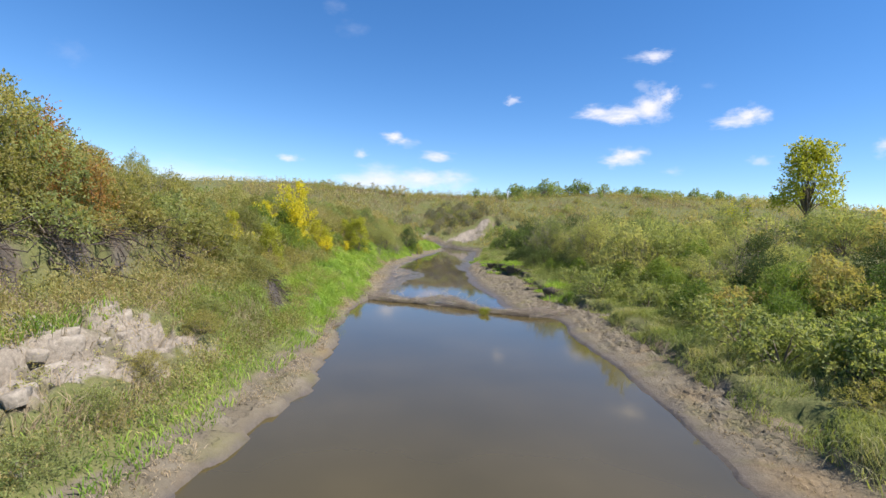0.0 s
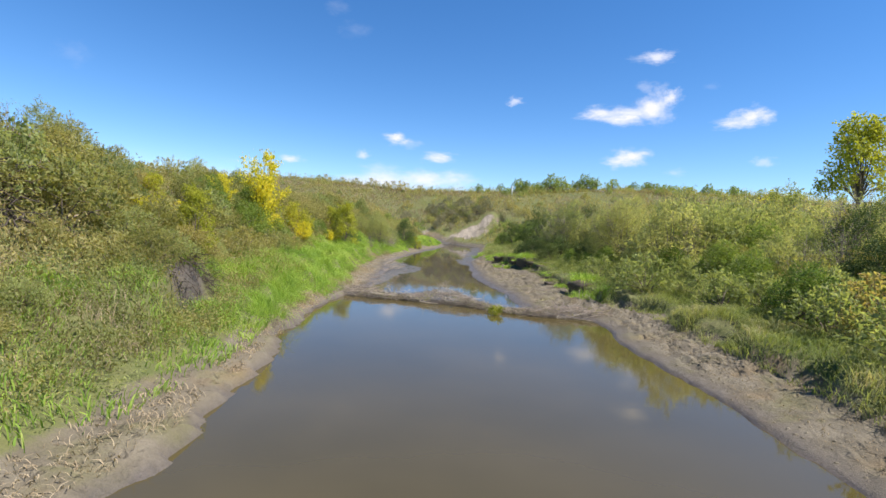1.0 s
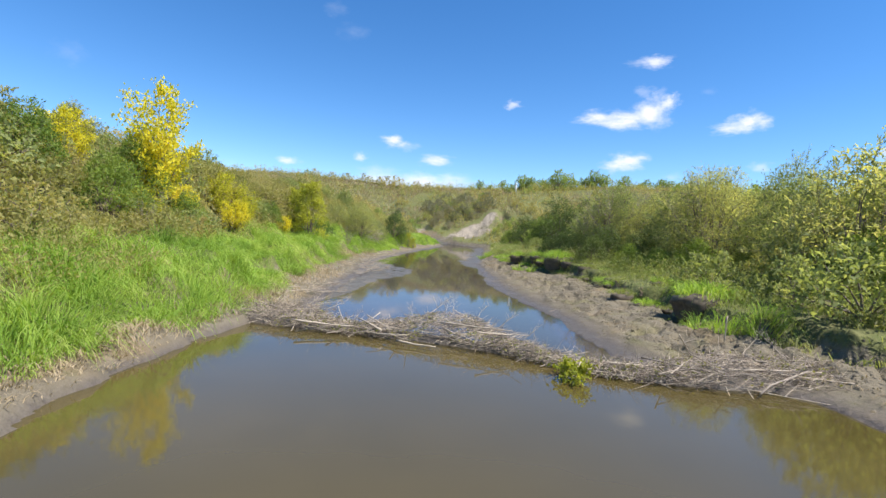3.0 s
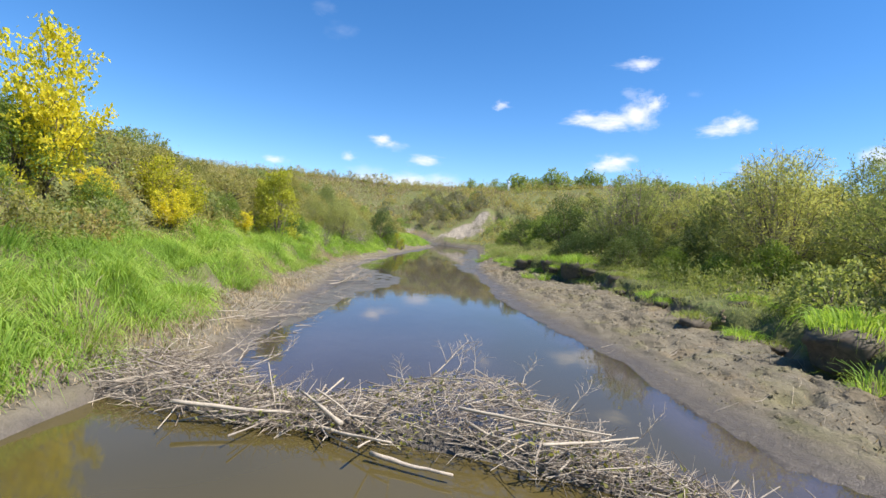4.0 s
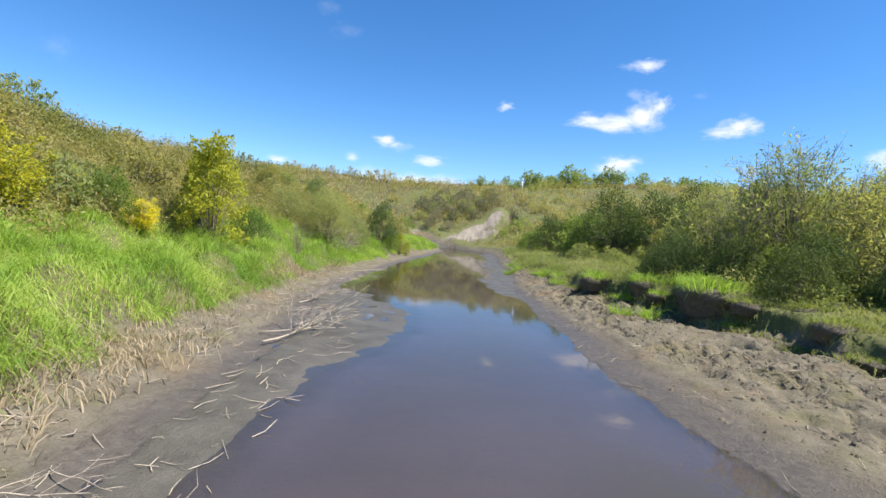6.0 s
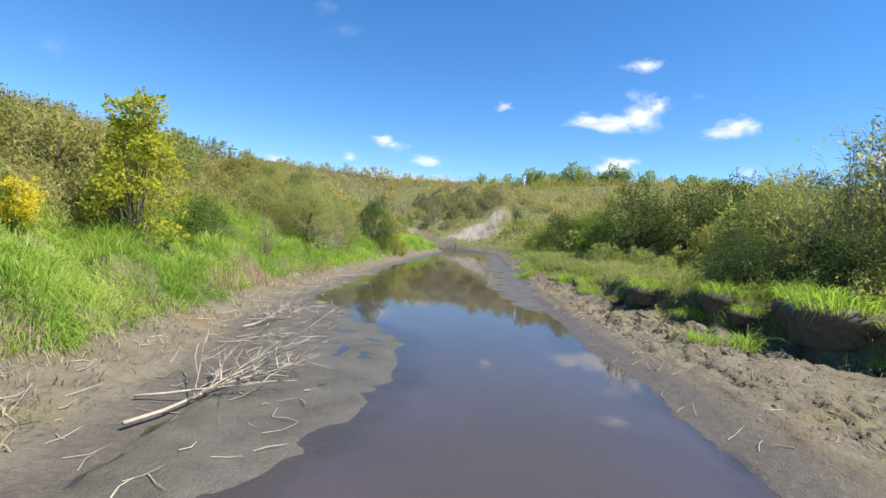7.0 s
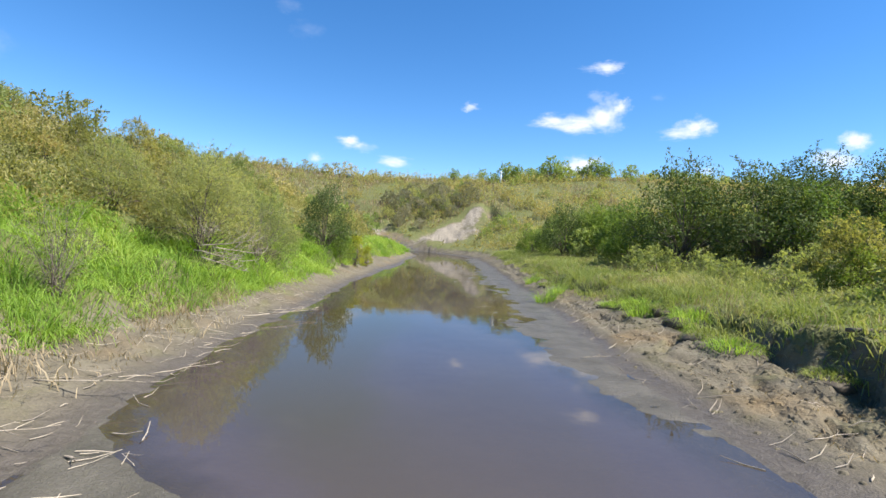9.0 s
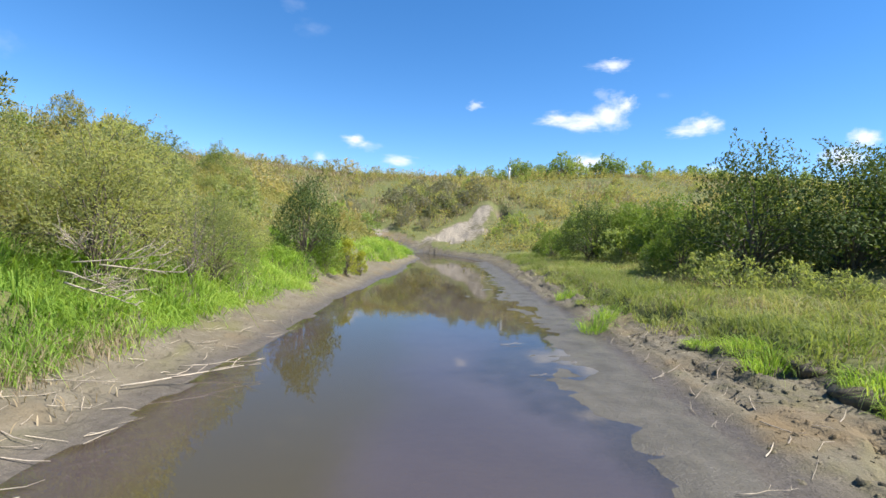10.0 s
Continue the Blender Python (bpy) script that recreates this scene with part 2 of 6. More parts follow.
def water_material(name, murk, clear):
    """Silty water: a murky body under a mirror-like skin."""
    mat, nt, bsdf = material(name)
    n = noise_out(nt, 0.25, 3, 0.5)
    col = ramp(nt, n, [(0.3, murk[0]), (0.7, murk[1])])
    if clear:
        deep = nt.nodes.new("ShaderNodeAttribute")
        deep.attribute_name = "deep"
        # olive of the deeper murk, with the banks' mirrored colour painted into it
        col = mix_rgb(nt, deep.outputs["Fac"], col, (0.07, 0.056, 0.025))
    nt.links.new(col, bsdf.inputs["Base Color"])
    bsdf.inputs["Roughness"].default_value = 0.06
    bsdf.inputs["IOR"].default_value = 1.55
    bump(nt, bsdf, noise_out(nt, 3.0, 2, 0.5), 0.05, 0.02)
    if clear:
        out = nt.nodes["Material Output"]
        see = nt.nodes.new("ShaderNodeBsdfTransparent")
        see.inputs[0].default_value = (0.80, 0.76, 0.68, 1)
        skin = nt.nodes.new("ShaderNodeBsdfGlossy")
        skin.inputs["Roughness"].default_value = 0.03
        body = nt.nodes.new("ShaderNodeBsdfDiffuse")
        nt.links.new(col, body.inputs[0])
        m1, m2, fr = nt.nodes.new("ShaderNodeMixShader"), nt.nodes.new("ShaderNodeMixShader"), nt.nodes.new("ShaderNodeFresnel")
        fr.inputs[0].default_value = 1.62
        film = nt.nodes.new("ShaderNodeAttribute")
        film.attribute_name = "film"
        murky = math_node(nt, "MULTIPLY_ADD", deep.outputs["Fac"], -0.8 * clear, clear)
        nt.links.new(math_node(nt, "MULTIPLY_ADD", film.outputs["Fac"], 0.5, murky, True), m1.inputs[0])
        nt.links.new(body.outputs[0], m1.inputs[1])
        nt.links.new(see.outputs[0], m1.inputs[2])
        nt.links.new(fr.outputs[0], m2.inputs[0])
        nt.links.new(m1.outputs[0], m2.inputs[1])
        nt.links.new(skin.outputs[0], m2.inputs[2])
        nt.links.new(m2.outputs[0], out.inputs["Surface"])
        for s in (skin, fr):
            nt.links.new(nt.nodes["Bump"].outputs[0], s.inputs["Normal"])
    return mat


def cloud_material():
    mat, nt, bsdf = material("cloud_vapour")
    tc, info = nt.nodes.new("ShaderNodeTexCoord"), nt.nodes.new("ShaderNodeObjectInfo")
    n = nt.nodes.new("ShaderNodeTexNoise")
    n.noise_dimensions = "4D"
    n.inputs["Scale"].default_value, n.inputs["Detail"].default_value, n.inputs["Roughness"].default_value = 1.6, 6.0, 0.6
    nt.links.new(tc.outputs["Object"], n.inputs["Vector"])
    nt.links.new(math_node(nt, "MULTIPLY", info.outputs["Random"], 37.0), n.inputs["W"])
    length = nt.nodes.new("ShaderNodeVectorMath")
    length.operation = "LENGTH"
    nt.links.new(tc.outputs["Object"], length.inputs[0])
    body = math_node(nt, "SUBTRACT", 0.72, length.outputs["Value"])
    dens = math_node(nt, "MULTIPLY_ADD", math_node(nt, "SUBTRACT", n.outputs["Fac"], 0.5), 1.6, body)
    lim = nt.nodes.new("ShaderNodeMapRange")
    lim.interpolation_type = "SMOOTHSTEP"
    lim.inputs["From Min"].default_value, lim.inputs["From Max"].default_value = -0.05, 0.8
    nt.links.new(dens, lim.inputs["Value"])
    rim = math_node(nt, "MULTIPLY_ADD", length.outputs["Value"], -8.0, 8.0, True)
    sep = nt.nodes.new("ShaderNodeSeparateColor")
    nt.links.new(info.outputs["Color"], sep.inputs[0])
    alpha = math_node(nt, "MULTIPLY", math_node(nt, "MULTIPLY", lim.outputs[0], rim), sep.outputs[0])
    em, tr, mx = nt.nodes.new("ShaderNodeEmission"), nt.nodes.new("ShaderNodeBsdfTransparent"), nt.nodes.new("ShaderNodeMixShader")
    em.inputs[0].default_value = (0.93, 0.95, 1.0, 1)
    em.inputs[1].default_value = 0.66
    nt.links.new(alpha, mx.inputs[0])
    nt.links.new(tr.outputs[0], mx.inputs[1])
    nt.links.new(em.outputs[0], mx.inputs[2])
    nt.links.new(mx.outputs[0], nt.nodes["Material Output"].inputs["Surface"])
    return mat


GROUND = ground_material()
NEAR_WATER = water_material("pond_water", ((0.063, 0.049, 0.015), (0.083, 0.064, 0.022)), 0.0)
FAR_WATER = water_material("shallow_water", ((0.088, 0.070, 0.068), (0.118, 0.095, 0.09)), 0.4)
CLOUD = cloud_material()
REED = leaf_material("reed_grass_blades", [(0.105, 0.19, 0.036), (0.205, 0.33, 0.056), (0.32, 0.44, 0.085), (0.52, 0.54, 0.2)], 0.45, patch=0.45, single=0.5)
MEADOW = leaf_material("bank_grass_blades", [(0.103, 0.147, 0.047), (0.187, 0.235, 0.073), (0.272, 0.302, 0.113), (0.403, 0.355, 0.24)], 0.45, patch=0.55, single=0.4)
STRAW = leaf_material("dry_straw", [(0.20, 0.15, 0.09), (0.34, 0.27, 0.17), (0.46, 0.38, 0.26)], 0.2, 0.8)
WEED = leaf_material("weed_leaves", [(0.15, 0.165, 0.055), (0.26, 0.262, 0.085), (0.35, 0.325, 0.125), (0.385, 0.325, 0.155), (0.27, 0.295, 0.095)], 0.45, patch=0.25, single=0.17)
WILLOW = leaf_material("willow_leaves", [(0.125, 0.165, 0.072), (0.225, 0.268, 0.115), (0.345, 0.36, 0.152), (0.44, 0.412, 0.186)], 0.56)
GREEN = leaf_material("green_leaves", [(0.0745, 0.133, 0.034), (0.149, 0.224, 0.0467), (0.255, 0.32, 0.0639)], 0.42)
DARK = leaf_material("dark_leaves", [(0.049, 0.0816, 0.0294), (0.0898, 0.131, 0.0408), (0.147, 0.179, 0.0572)], 0.26)
YELLOW = leaf_material("yellow_leaves", [(0.24, 0.27, 0.04), (0.48, 0.46, 0.045), (0.70, 0.62, 0.05), (0.62, 0.52, 0.06)], 0.5)
OLIVE = leaf_material("olive_leaves", [(0.14, 0.165, 0.055), (0.25, 0.255, 0.085), (0.36, 0.33, 0.12), (0.38, 0.28, 0.13)], 0.5)
RUSTY = leaf_material("rusty_leaves", [(0.22, 0.16, 0.05), (0.36, 0.22, 0.07), (0.44, 0.22, 0.09)], 0.45)
GREY = leaf_material("grey_willow_leaves", [(0.14, 0.15, 0.10), (0.23, 0.225, 0.165), (0.32, 0.295, 0.225)], 0.45)
POPLAR = leaf_material("poplar_leaves", [(0.19, 0.225, 0.035), (0.36, 0.375, 0.05), (0.52, 0.50, 0.07)], 0.5)
FARSCRUB = leaf_material("distant_scrub_leaves", [(0.21, 0.20, 0.08), (0.36, 0.315, 0.13), (0.49, 0.40, 0.19)], 0.48)
SAGE = leaf_material("sage_leaves", [(0.138, 0.178, 0.069), (0.241, 0.287, 0.109), (0.368, 0.391, 0.161), (0.437, 0.414, 0.184)], 0.5, patch=0.2, single=0.3)
FARWOOD = leaf_material("distant_leaves", [(0.15, 0.21, 0.065), (0.24, 0.31, 0.09), (0.34, 0.38, 0.12)], 0.48)
BARK = bark_material("grey_bark", (0.10, 0.08, 0.06), (0.24, 0.20, 0.16))
DEADWOOD = bark_material("bleached_wood", (0.27, 0.232, 0.18), (0.54, 0.48, 0.39), 22)
BRANCH = bark_material("grey_brown_sticks", (0.17, 0.145, 0.12), (0.36, 0.32, 0.27), 22)
TWIG = bark_material("purple_brown_twigs", (0.15, 0.115, 0.11), (0.33, 0.275, 0.25), 20)
SOD = bark_material("dark_bank_soil", (0.05, 0.041, 0.03), (0.145, 0.12, 0.086), 9)
ROOT = bark_material("dark_roots", (0.035, 0.027, 0.022), (0.115, 0.093, 0.074), 18)

# ---- plan of the creek ----
LEFT_EDGE = [(-60, -2), (5, -1.7), (10.6, -1.6), (14, -1.7), (16, -1.4), (19, -2.1), (21, -2.45), (22.3, -2.65), (23.4, -3.1), (25, -3.4), (28, -3.8), (31, -4.1), (33, -4.1), (34.7, -3.3), (39, -4.3), (43, -4.8), (47, -5.3), (52, -6.3), (57, -7.1), (62, -7.2), (72, -7.3), (85, -6.7), (92, -6.9), (102, -6.8), (108, -7.6), (114, -10.5), (122, -17), (140, -30)]
RIGHT_EDGE = [(-60, 9), (5, 8.8), (12.6, 8.5), (18, 8.2), (22, 7.8), (25, 7.3), (30, 7.0), (31.3, 5.6), (32.6, 4.3), (38, 3.4), (43, 1.9), (48, 1.1), (52, 0.75), (57, 0.3), (61, 0.1), (65, 0.4), (72, 0.2), (87, 0.0), (102, -0.4), (108, -2.0), (114, -5.2), (122, -11.5), (140, -24)]
LEFT_BANK = [(-60, -3), (5, -2.6), (12.8, -2.4), (20.8, -2.95), (23.2, -3.7), (26.2, -4.55), (29.4, -5.1), (32, -5.0), (35, -5.4), (39.6, -6.5), (44, -7.3), (50, -8.3), (54, -8.8), (60, -9.0), (68, -9.1), (76, -9.0), (82, -9.6), (93, -7.9), (102, -7.9), (108, -8.8), (114, -12), (122, -18.5), (140, -32)]
RIGHT_BANK = [(-60, 11), (5, 11), (13, 10.7), (17, 10.2), (21, 10.0), (26.6, 9.6), (31, 9.2), (34, 7.6), (38, 7.0), (44, 6.4), (48, 6.0), (52, 5.0), (56, 3.6), (60, 2.7), (65, 2.4), (70, 1.7), (80, 1.4), (100, 1.2), (106, 0.2), (112, -2.6), (120, -8.5), (140, -22.5)]
DAM_LINE = [(-5.2, 32.9), (-4.2, 32.6), (-2.5, 32.3), (-0.6, 32.1), (0.9, 31.8), (2.0, 31.4), (2.7, 31.1), (3.6, 30.65), (4.8, 30.3), (5.6, 30.25), (7.4, 30.6), (9.0, 31.2)]
FLAT_EDGE = [(53, 0.9), (57, -0.2), (60, -2.2), (63, -2.9), (66, -2.2), (70, -2.6), (74, -3.5), (80, -4.3), (94, -4.3), (106, -3.4)]
CHANNEL = [(30, 3.6), (34, 2.9), (38, 2.3), (42, 1.5), (46, 0.4), (50, -1.2), (54, -3.4), (58, -5.3), (66, -5.7), (80, -5.7), (100, -5.0), (112, -6.5)]
BAR_EDGE = [(34, -4.0), (38, -3.9), (42, -3.9), (45, -3.2), (47, -2.6), (51, -2.5), (53, -3.1), (54.5, -4.3), (56, -7.0), (60, -9.0)]
LEVEL = -0.10


def along(table, y):
    t = np.array(table)
    return np.interp(y, t[:, 0], t[:, 1])


def dam_y(x):
    return along(DAM_LINE, x)


# cross-sections of the left side: metres left of the bank's foot, height
LEFT_STATIONS = [
    (-60, [(0, .4), (1, .75), (1.6, .95), (2.1, 1.5), (5.2, 2.4), (6.0, 3.9), (8.4, 5.0), (15, 6.3), (40, 6.4)]),
    (18.5, [(0, .4), (1, .75), (1.6, .95), (2.1, 1.45), (4.9, 2.4), (5.7, 3.8), (8.0, 5.0), (15, 6.4), (40, 6.5)]),
    (22.6, [(0, .4), (1, .75), (1.75, .95), (2.1, 1.85), (4.2, 2.6), (5.6, 3.7), (8, 5.0), (14, 6.3), (40, 6.4)]),
    (25.8, [(0, .4), (1, .75), (1.85, .95), (2.2, 1.9), (4.2, 2.6), (5.6, 3.5), (8, 4.9), (13.5, 6.2), (38, 6.4)]),
    (27.6, [(0, .4), (1, .9), (2.5, 1.2), (4.3, 2.1), (5.6, 3.3), (8, 4.8), (13.5, 6.2), (38, 6.4)]),
    (30, [(0, .35), (.8, .8), (3.0, 1.1), (4.6, 1.7), (6.0, 2.9), (8, 4.5), (13, 6.0), (36, 6.2)]),
    (40, [(0, .32), (.8, .7), (2.5, .9), (4.2, 1.3), (5.5, 2.3), (7.5, 4.0), (12, 5.7), (34, 6)]),
    (50, [(0, .3), (.7, .7), (2.0, .85), (3.0, 1.2), (4.5, 2.4), (6.7, 4.2), (10.8, 5.7), (32, 5.9)]),
    (60, [(0, .3), (.6, .7), (1.6, .85), (2.6, 1.25), (4.0, 2.5), (6.0, 4.0), (10, 5.5), (32, 5.6)]),
    (80, [(0, .3), (.6, .6), (1.4, .85), (2.4, 1.2), (4.0, 2.1), (6.0, 3.5), (10.5, 5.6), (32, 6)]),
    (100, [(0, .3), (.9, .6), (2.5, 1.0), (4.5, 1.9), (7, 3.0), (12, 4.4), (22, 5.5), (45, 6)]),
    (400, [(0, .3), (.9, .6), (2.5, 1.0), (4.5, 1.9), (7, 3.0), (12, 4.4), (22, 5.5), (45, 6)]),
]
RIGHT_STATIONS = [
    (-60, [(0, .42), (.3, .85), (3, 1.2), (8, 2.2), (16, 3.6), (28, 5.4), (60, 6)]),
    (30, [(0, .42), (.3, .85), (3, 1.2), (8, 2.2), (16, 3.6), (28, 5.4), (60, 6)]),
    (45, [(0, .40), (.5, .86), (3, 1.1), (7, 1.7), (14, 3.0), (26, 4.6), (60, 6)]),
    (51.5, [(0, .40), (.22, 1.1), (3, 1.3), (7, 1.7), (13, 2.9), (25, 4.5), (60, 6)]),
    (57, [(0, .35), (.22, 1.0), (3, 1.2), (7, 1.5), (13, 2.8), (25, 4.5), (60, 6)]),
    (65, [(0, .32), (.5, .62), (5, .95), (9, 1.5), (14, 2.8), (25, 4.4), (60, 6)]),
    (100, [(0, .3), (.6, .6), (4, 1.0), (8, 2.0), (14, 3.6), (25, 5.4), (60, 7)]),
    (116, [(0, .3), (.6, .5), (4, .7), (8, 1.0), (14, 1.8), (25, 3.2), (60, 5)]),
    (400, [(0, .3), (.6, .5), (4, .7), (8, 1.0), (14, 1.6), (25, 2.2), (60, 3)]),
]


def side_height(stations, off, y):
    """Height of a valley side at an offset from the bank's foot."""
    ys = np.array([s[0] for s in stations], float)
    zs = np.stack([np.interp(off, [k[0] for k in s[1]], [k[1] for k in s[1]]) for s in stations])
    i = np.clip(np.searchsorted(ys, y) - 1, 0, len(ys) - 2)
    f = np.clip((y - ys[i]) / (ys[i + 1] - ys[i]), 0, 1)
    f = f * f * (3 - 2 * f)
    cols = np.arange(len(off))
    return zs[i, cols] * (1 - f) + zs[i + 1, cols] * f


def terrain(x, y, detail=True):
    """Height of the ground, and how grown over, wetted or shade-darkened, and bare it is."""
    x, y = np.asarray(x, float).ravel(), np.asarray(y, float).ravel()
    wig = fbm(y * 0.55, x * 0 + 3, 5, 4)
    wl, wr = along(LEFT_EDGE, y) + 0.30 * wig, along(RIGHT_EDGE, y) + 0.28 * fbm(y * 0.6, x * 0 + 9, 8, 4)
    vl, vr = along(LEFT_BANK, y) + 0.45 * fbm(y * 0.45, x * 0 + 1, 21, 3), along(RIGHT_BANK, y) + 0.8 * fbm(y * 0.6, x * 0 + 2, 33, 4)
    vl, vr = np.minimum(vl, wl - 0.5), np.maximum(vr, wr + 0.6)
    far = smooth(-0.2, 0.5, y - dam_y(x))
    lev = LEVEL * far
    # bed, deep in the pond and shallow with mud bars beyond the dam
    inside = np.minimum(x - wl, wr - x)
    bed_near = lev - 0.05 - 0.9 * smooth(0, 2.5, inside)
    bar_left = (1 - smooth(-1.0, 1.5, x - along(BAR_EDGE, y) + 1.1 * fbm(x * 0.6, y * 0.45, 41, 4))) * smooth(35, 40, y) * (1 - smooth(57, 60, y))
    flat = smooth(-1.4, 1.5, x - along(FLAT_EDGE, y) + 2.2 * fbm(x * 0.5, y * 0.4, 43, 4)) * smooth(55, 59, y) * (1 - smooth(100, 106, y))
    ripple = fbm(x * 1.5, y * 1.5, 51, 4)
    bed_far = lev - 0.02 - 0.12 * smooth(0.2, 2.0, inside)
    bed_far = bed_far - 0.22 * (1 - 0.85 * smooth(41, 44, y) * (1 - smooth(55, 58, y))) * np.exp(-((x - along(CHANNEL, y) + 0.5 * fbm(x * 0.3, y * 0.3, 45, 3)) / 1.15) ** 2) - 0.04 * smooth(-0.1, 0.3, fbm(x * 0.45, y * 0.3, 46, 3))
    bed_far = bed_far * (1 - bar_left) + bar_left * (lev + 0.006 + 0.03 * (1 - smooth(0.0, 1.6, x - wl)) + 0.010 * ripple + 0.013 * fbm(x * 4.5, y * 4.5, 58, 3))
    bed_far = bed_far * (1 - flat) + flat * (lev - 0.020 + 0.05 * (1 - smooth(0.0, 2.2, wr - x)) + 0.022 * ripple + 0.035 * fbm(x * 4.5, y * 4.5, 57, 3))
    bed = bed_near * (1 - far) + bed_far * far
    # mud shores
    ul, ur = np.clip((wl - x) / (wl - vl), 0, 1), np.clip((x - wr) / (vr - wr), 0, 1)
    near = 1 - far
    cut = near * (0.10 + 0.14 * vnoise(y * 0.8, x * 0 + 7, 31))
    shore_l = lev + cut * smooth(0, 0.06, ul) + (0.33 - cut - lev) * ul ** 1.2
    shore_r = lev + near * 0.05 * smooth(0, 0.05, ur) + (0.40 - near * 0.05 - lev) * ur ** 1.15
    ledge_r = ur * 4.5 + 1.3 * fbm(x * 0.7, y * 0.45, 47, 4)
    ledge_r = (np.floor(ledge_r) + smooth(0.0, 0.16, ledge_r % 1.0) + 0.12 * (ledge_r % 1.0)) / 4.5
    shore_r = shore_r + 0.55 * (lev + (0.40 - lev) * np.clip(ledge_r, 0, 1) - shore_r) * smooth(0.08, 0.3, ur) * (1 - smooth(0.9, 1.0, ur)) * smooth(12, 30, y)
    ragged = 0.55 * fbm(x * 0.9, y * 0.9, 35, 3) * smooth(0.0, 0.2, np.abs(x - 1)) * (y < 110)
    zl, zr = side_height(LEFT_STATIONS, np.maximum(vl - x + ragged * smooth(0, 0.6, vl - x), 0), y), side_height(RIGHT_STATIONS, np.maximum(x - vr + ragged * smooth(0, 0.25, x - vr), 0), y)
    base_l, base_r = side_height(LEFT_STATIONS, np.zeros_like(x), y), side_height(RIGHT_STATIONS, np.zeros_like(x), y)
    z = np.where(x < vl, zl - base_l + 0.33, np.where(x < wl, shore_l, np.where(x > vr, zr - base_r + 0.40, np.where(x > wr, shore_r, bed))))
    land = (x < wl) | (x > wr)
    z = z - 0.14 * np.exp(-((x - wl + 0.12) / 0.14) ** 2) * smooth(0.05, 0.3, fbm(y * 0.7, x * 0 + 4, 39, 3)) * (y > 8) * (y < 31)
    z = z - 0.30 * np.exp(-((x - vr - 0.05 + 0.5 * fbm(x * 0.8, y * 1.2, 38, 3)) / 0.22) ** 2) * smooth(0.02, 0.3, fbm(x * 0.9, y * 0.9, 37, 3)) * (y > 30) * (y < 90)
    grown = np.where(x < vl, smooth(0, 0.5, vl - x), np.where(x > vr, smooth(0, 0.3, x - vr), 0.0))
    out = np.where(x < vl, vl - x, np.where(x > vr, x - vr, 0.0))
    # hill that closes the valley, with a slumped face where the creek bends
    rise = smooth(110, 168, y + 0.06 * np.abs(x + 3) - 2 + 4 * fbm(x * 0.03, y * 0.03, 77, 3))
    z = z * (1 - 0.75 * rise) + 14.5 * rise + 2.2 * smooth(112, 170, y) * fbm(x * 0.025, y * 0.025, 71, 3)
    # slumped face: a fan of pale earth below a scar
    down = (132.5 - y) / 14.0
    axis = 0.8 - 6.2 * np.clip(down, 0, 1.2)
    spread = 1.3 + 3.0 * np.clip(down, 0, 1)
    gap = fbm(x * 0.4, y * 0.3, 85, 4)
    face = np.exp(-(((x - axis + 2.4 * gap) / spread) ** 4)) * (0.75 + 0.25 * smooth(-0.25, 0.1, fbm(x * 0.7 + y * 0.35, y * 0.22, 87, 3))) * smooth(-0.06, 0.06, down) * (1 - smooth(0.85, 1.1, down))
    face_l = np.exp(-(((x + 16.5 + 2.0 * gap) / 3.4) ** 4 + ((y - 125 + 2.0 * gap) / 2.4) ** 4))
    scar = np.exp(-(((x - 2.9 + 0.12 * (y - 134)) / 0.9) ** 2 + ((y - 131.5) / 3.2) ** 2))
    z = z + 0.9 * np.exp(-(((x - 0.8) / 2.6) ** 2 + ((y - 133) / 3.0) ** 2)) - 2.4 * scar
    veg = grown * 1.0
    bluff = np.exp(-((y - 12.2) / 4.2) ** 4) * smooth(1.2, 1.9, out + 1.1 * fbm(x * 0.8, y * 0.6, 88, 4)) * (1 - smooth(3.9, 5.2, out + 1.6 * fbm(x * 0.7, y * 0.7, 89, 4))) * (x < vl)
    pale = np.clip(bluff * (0.75 + 1.1 * fbm(x * 1.1, y * 1.1, 86, 3)), 0, 1) + 0.75 * face + 0.75 * face_l
    veg = np.maximum(veg, smooth(122, 126, y)) * (1 - 0.6 * np.clip(bluff, 0, 1)) * (1 - np.clip(face + face_l + scar, 0, 1))
    hollow = np.where(x < vl, smooth(1.3, 1.7, out) * (1 - smooth(2.3, 2.6, out)) * smooth(21.8, 22.8, y) * (1 - smooth(26.2, 27.2, y)) + smooth(4.8, 5.2, out) * (1 - smooth(6.0, 6.4, out)) * smooth(12, 13.5, y) * (1 - smooth(18, 20, y)), 0.0) * smooth(-0.3, 0.1, fbm(x * 0.9, y * 0.9, 92, 3))
    veg = veg * (1 - hollow)
    hill_bare = smooth(138, 150, y) * smooth(0.0, 0.35, fbm(x * 0.045, y * 0.06, 91, 3)) * (1 - smooth(165, 180, y)) * smooth(-60, -30, x) * (x < 0)
    pale = np.clip(pale + 0.22 * hill_bare, 0, 1)
    # shore moisture; the undercut hollows join in as painted shade under the overhang
    wet = np.maximum(np.where(land, 1 - smooth(0.02, 0.17, z - lev), 1.0) * (y < 122), hollow)
    trod = np.zeros_like(x)
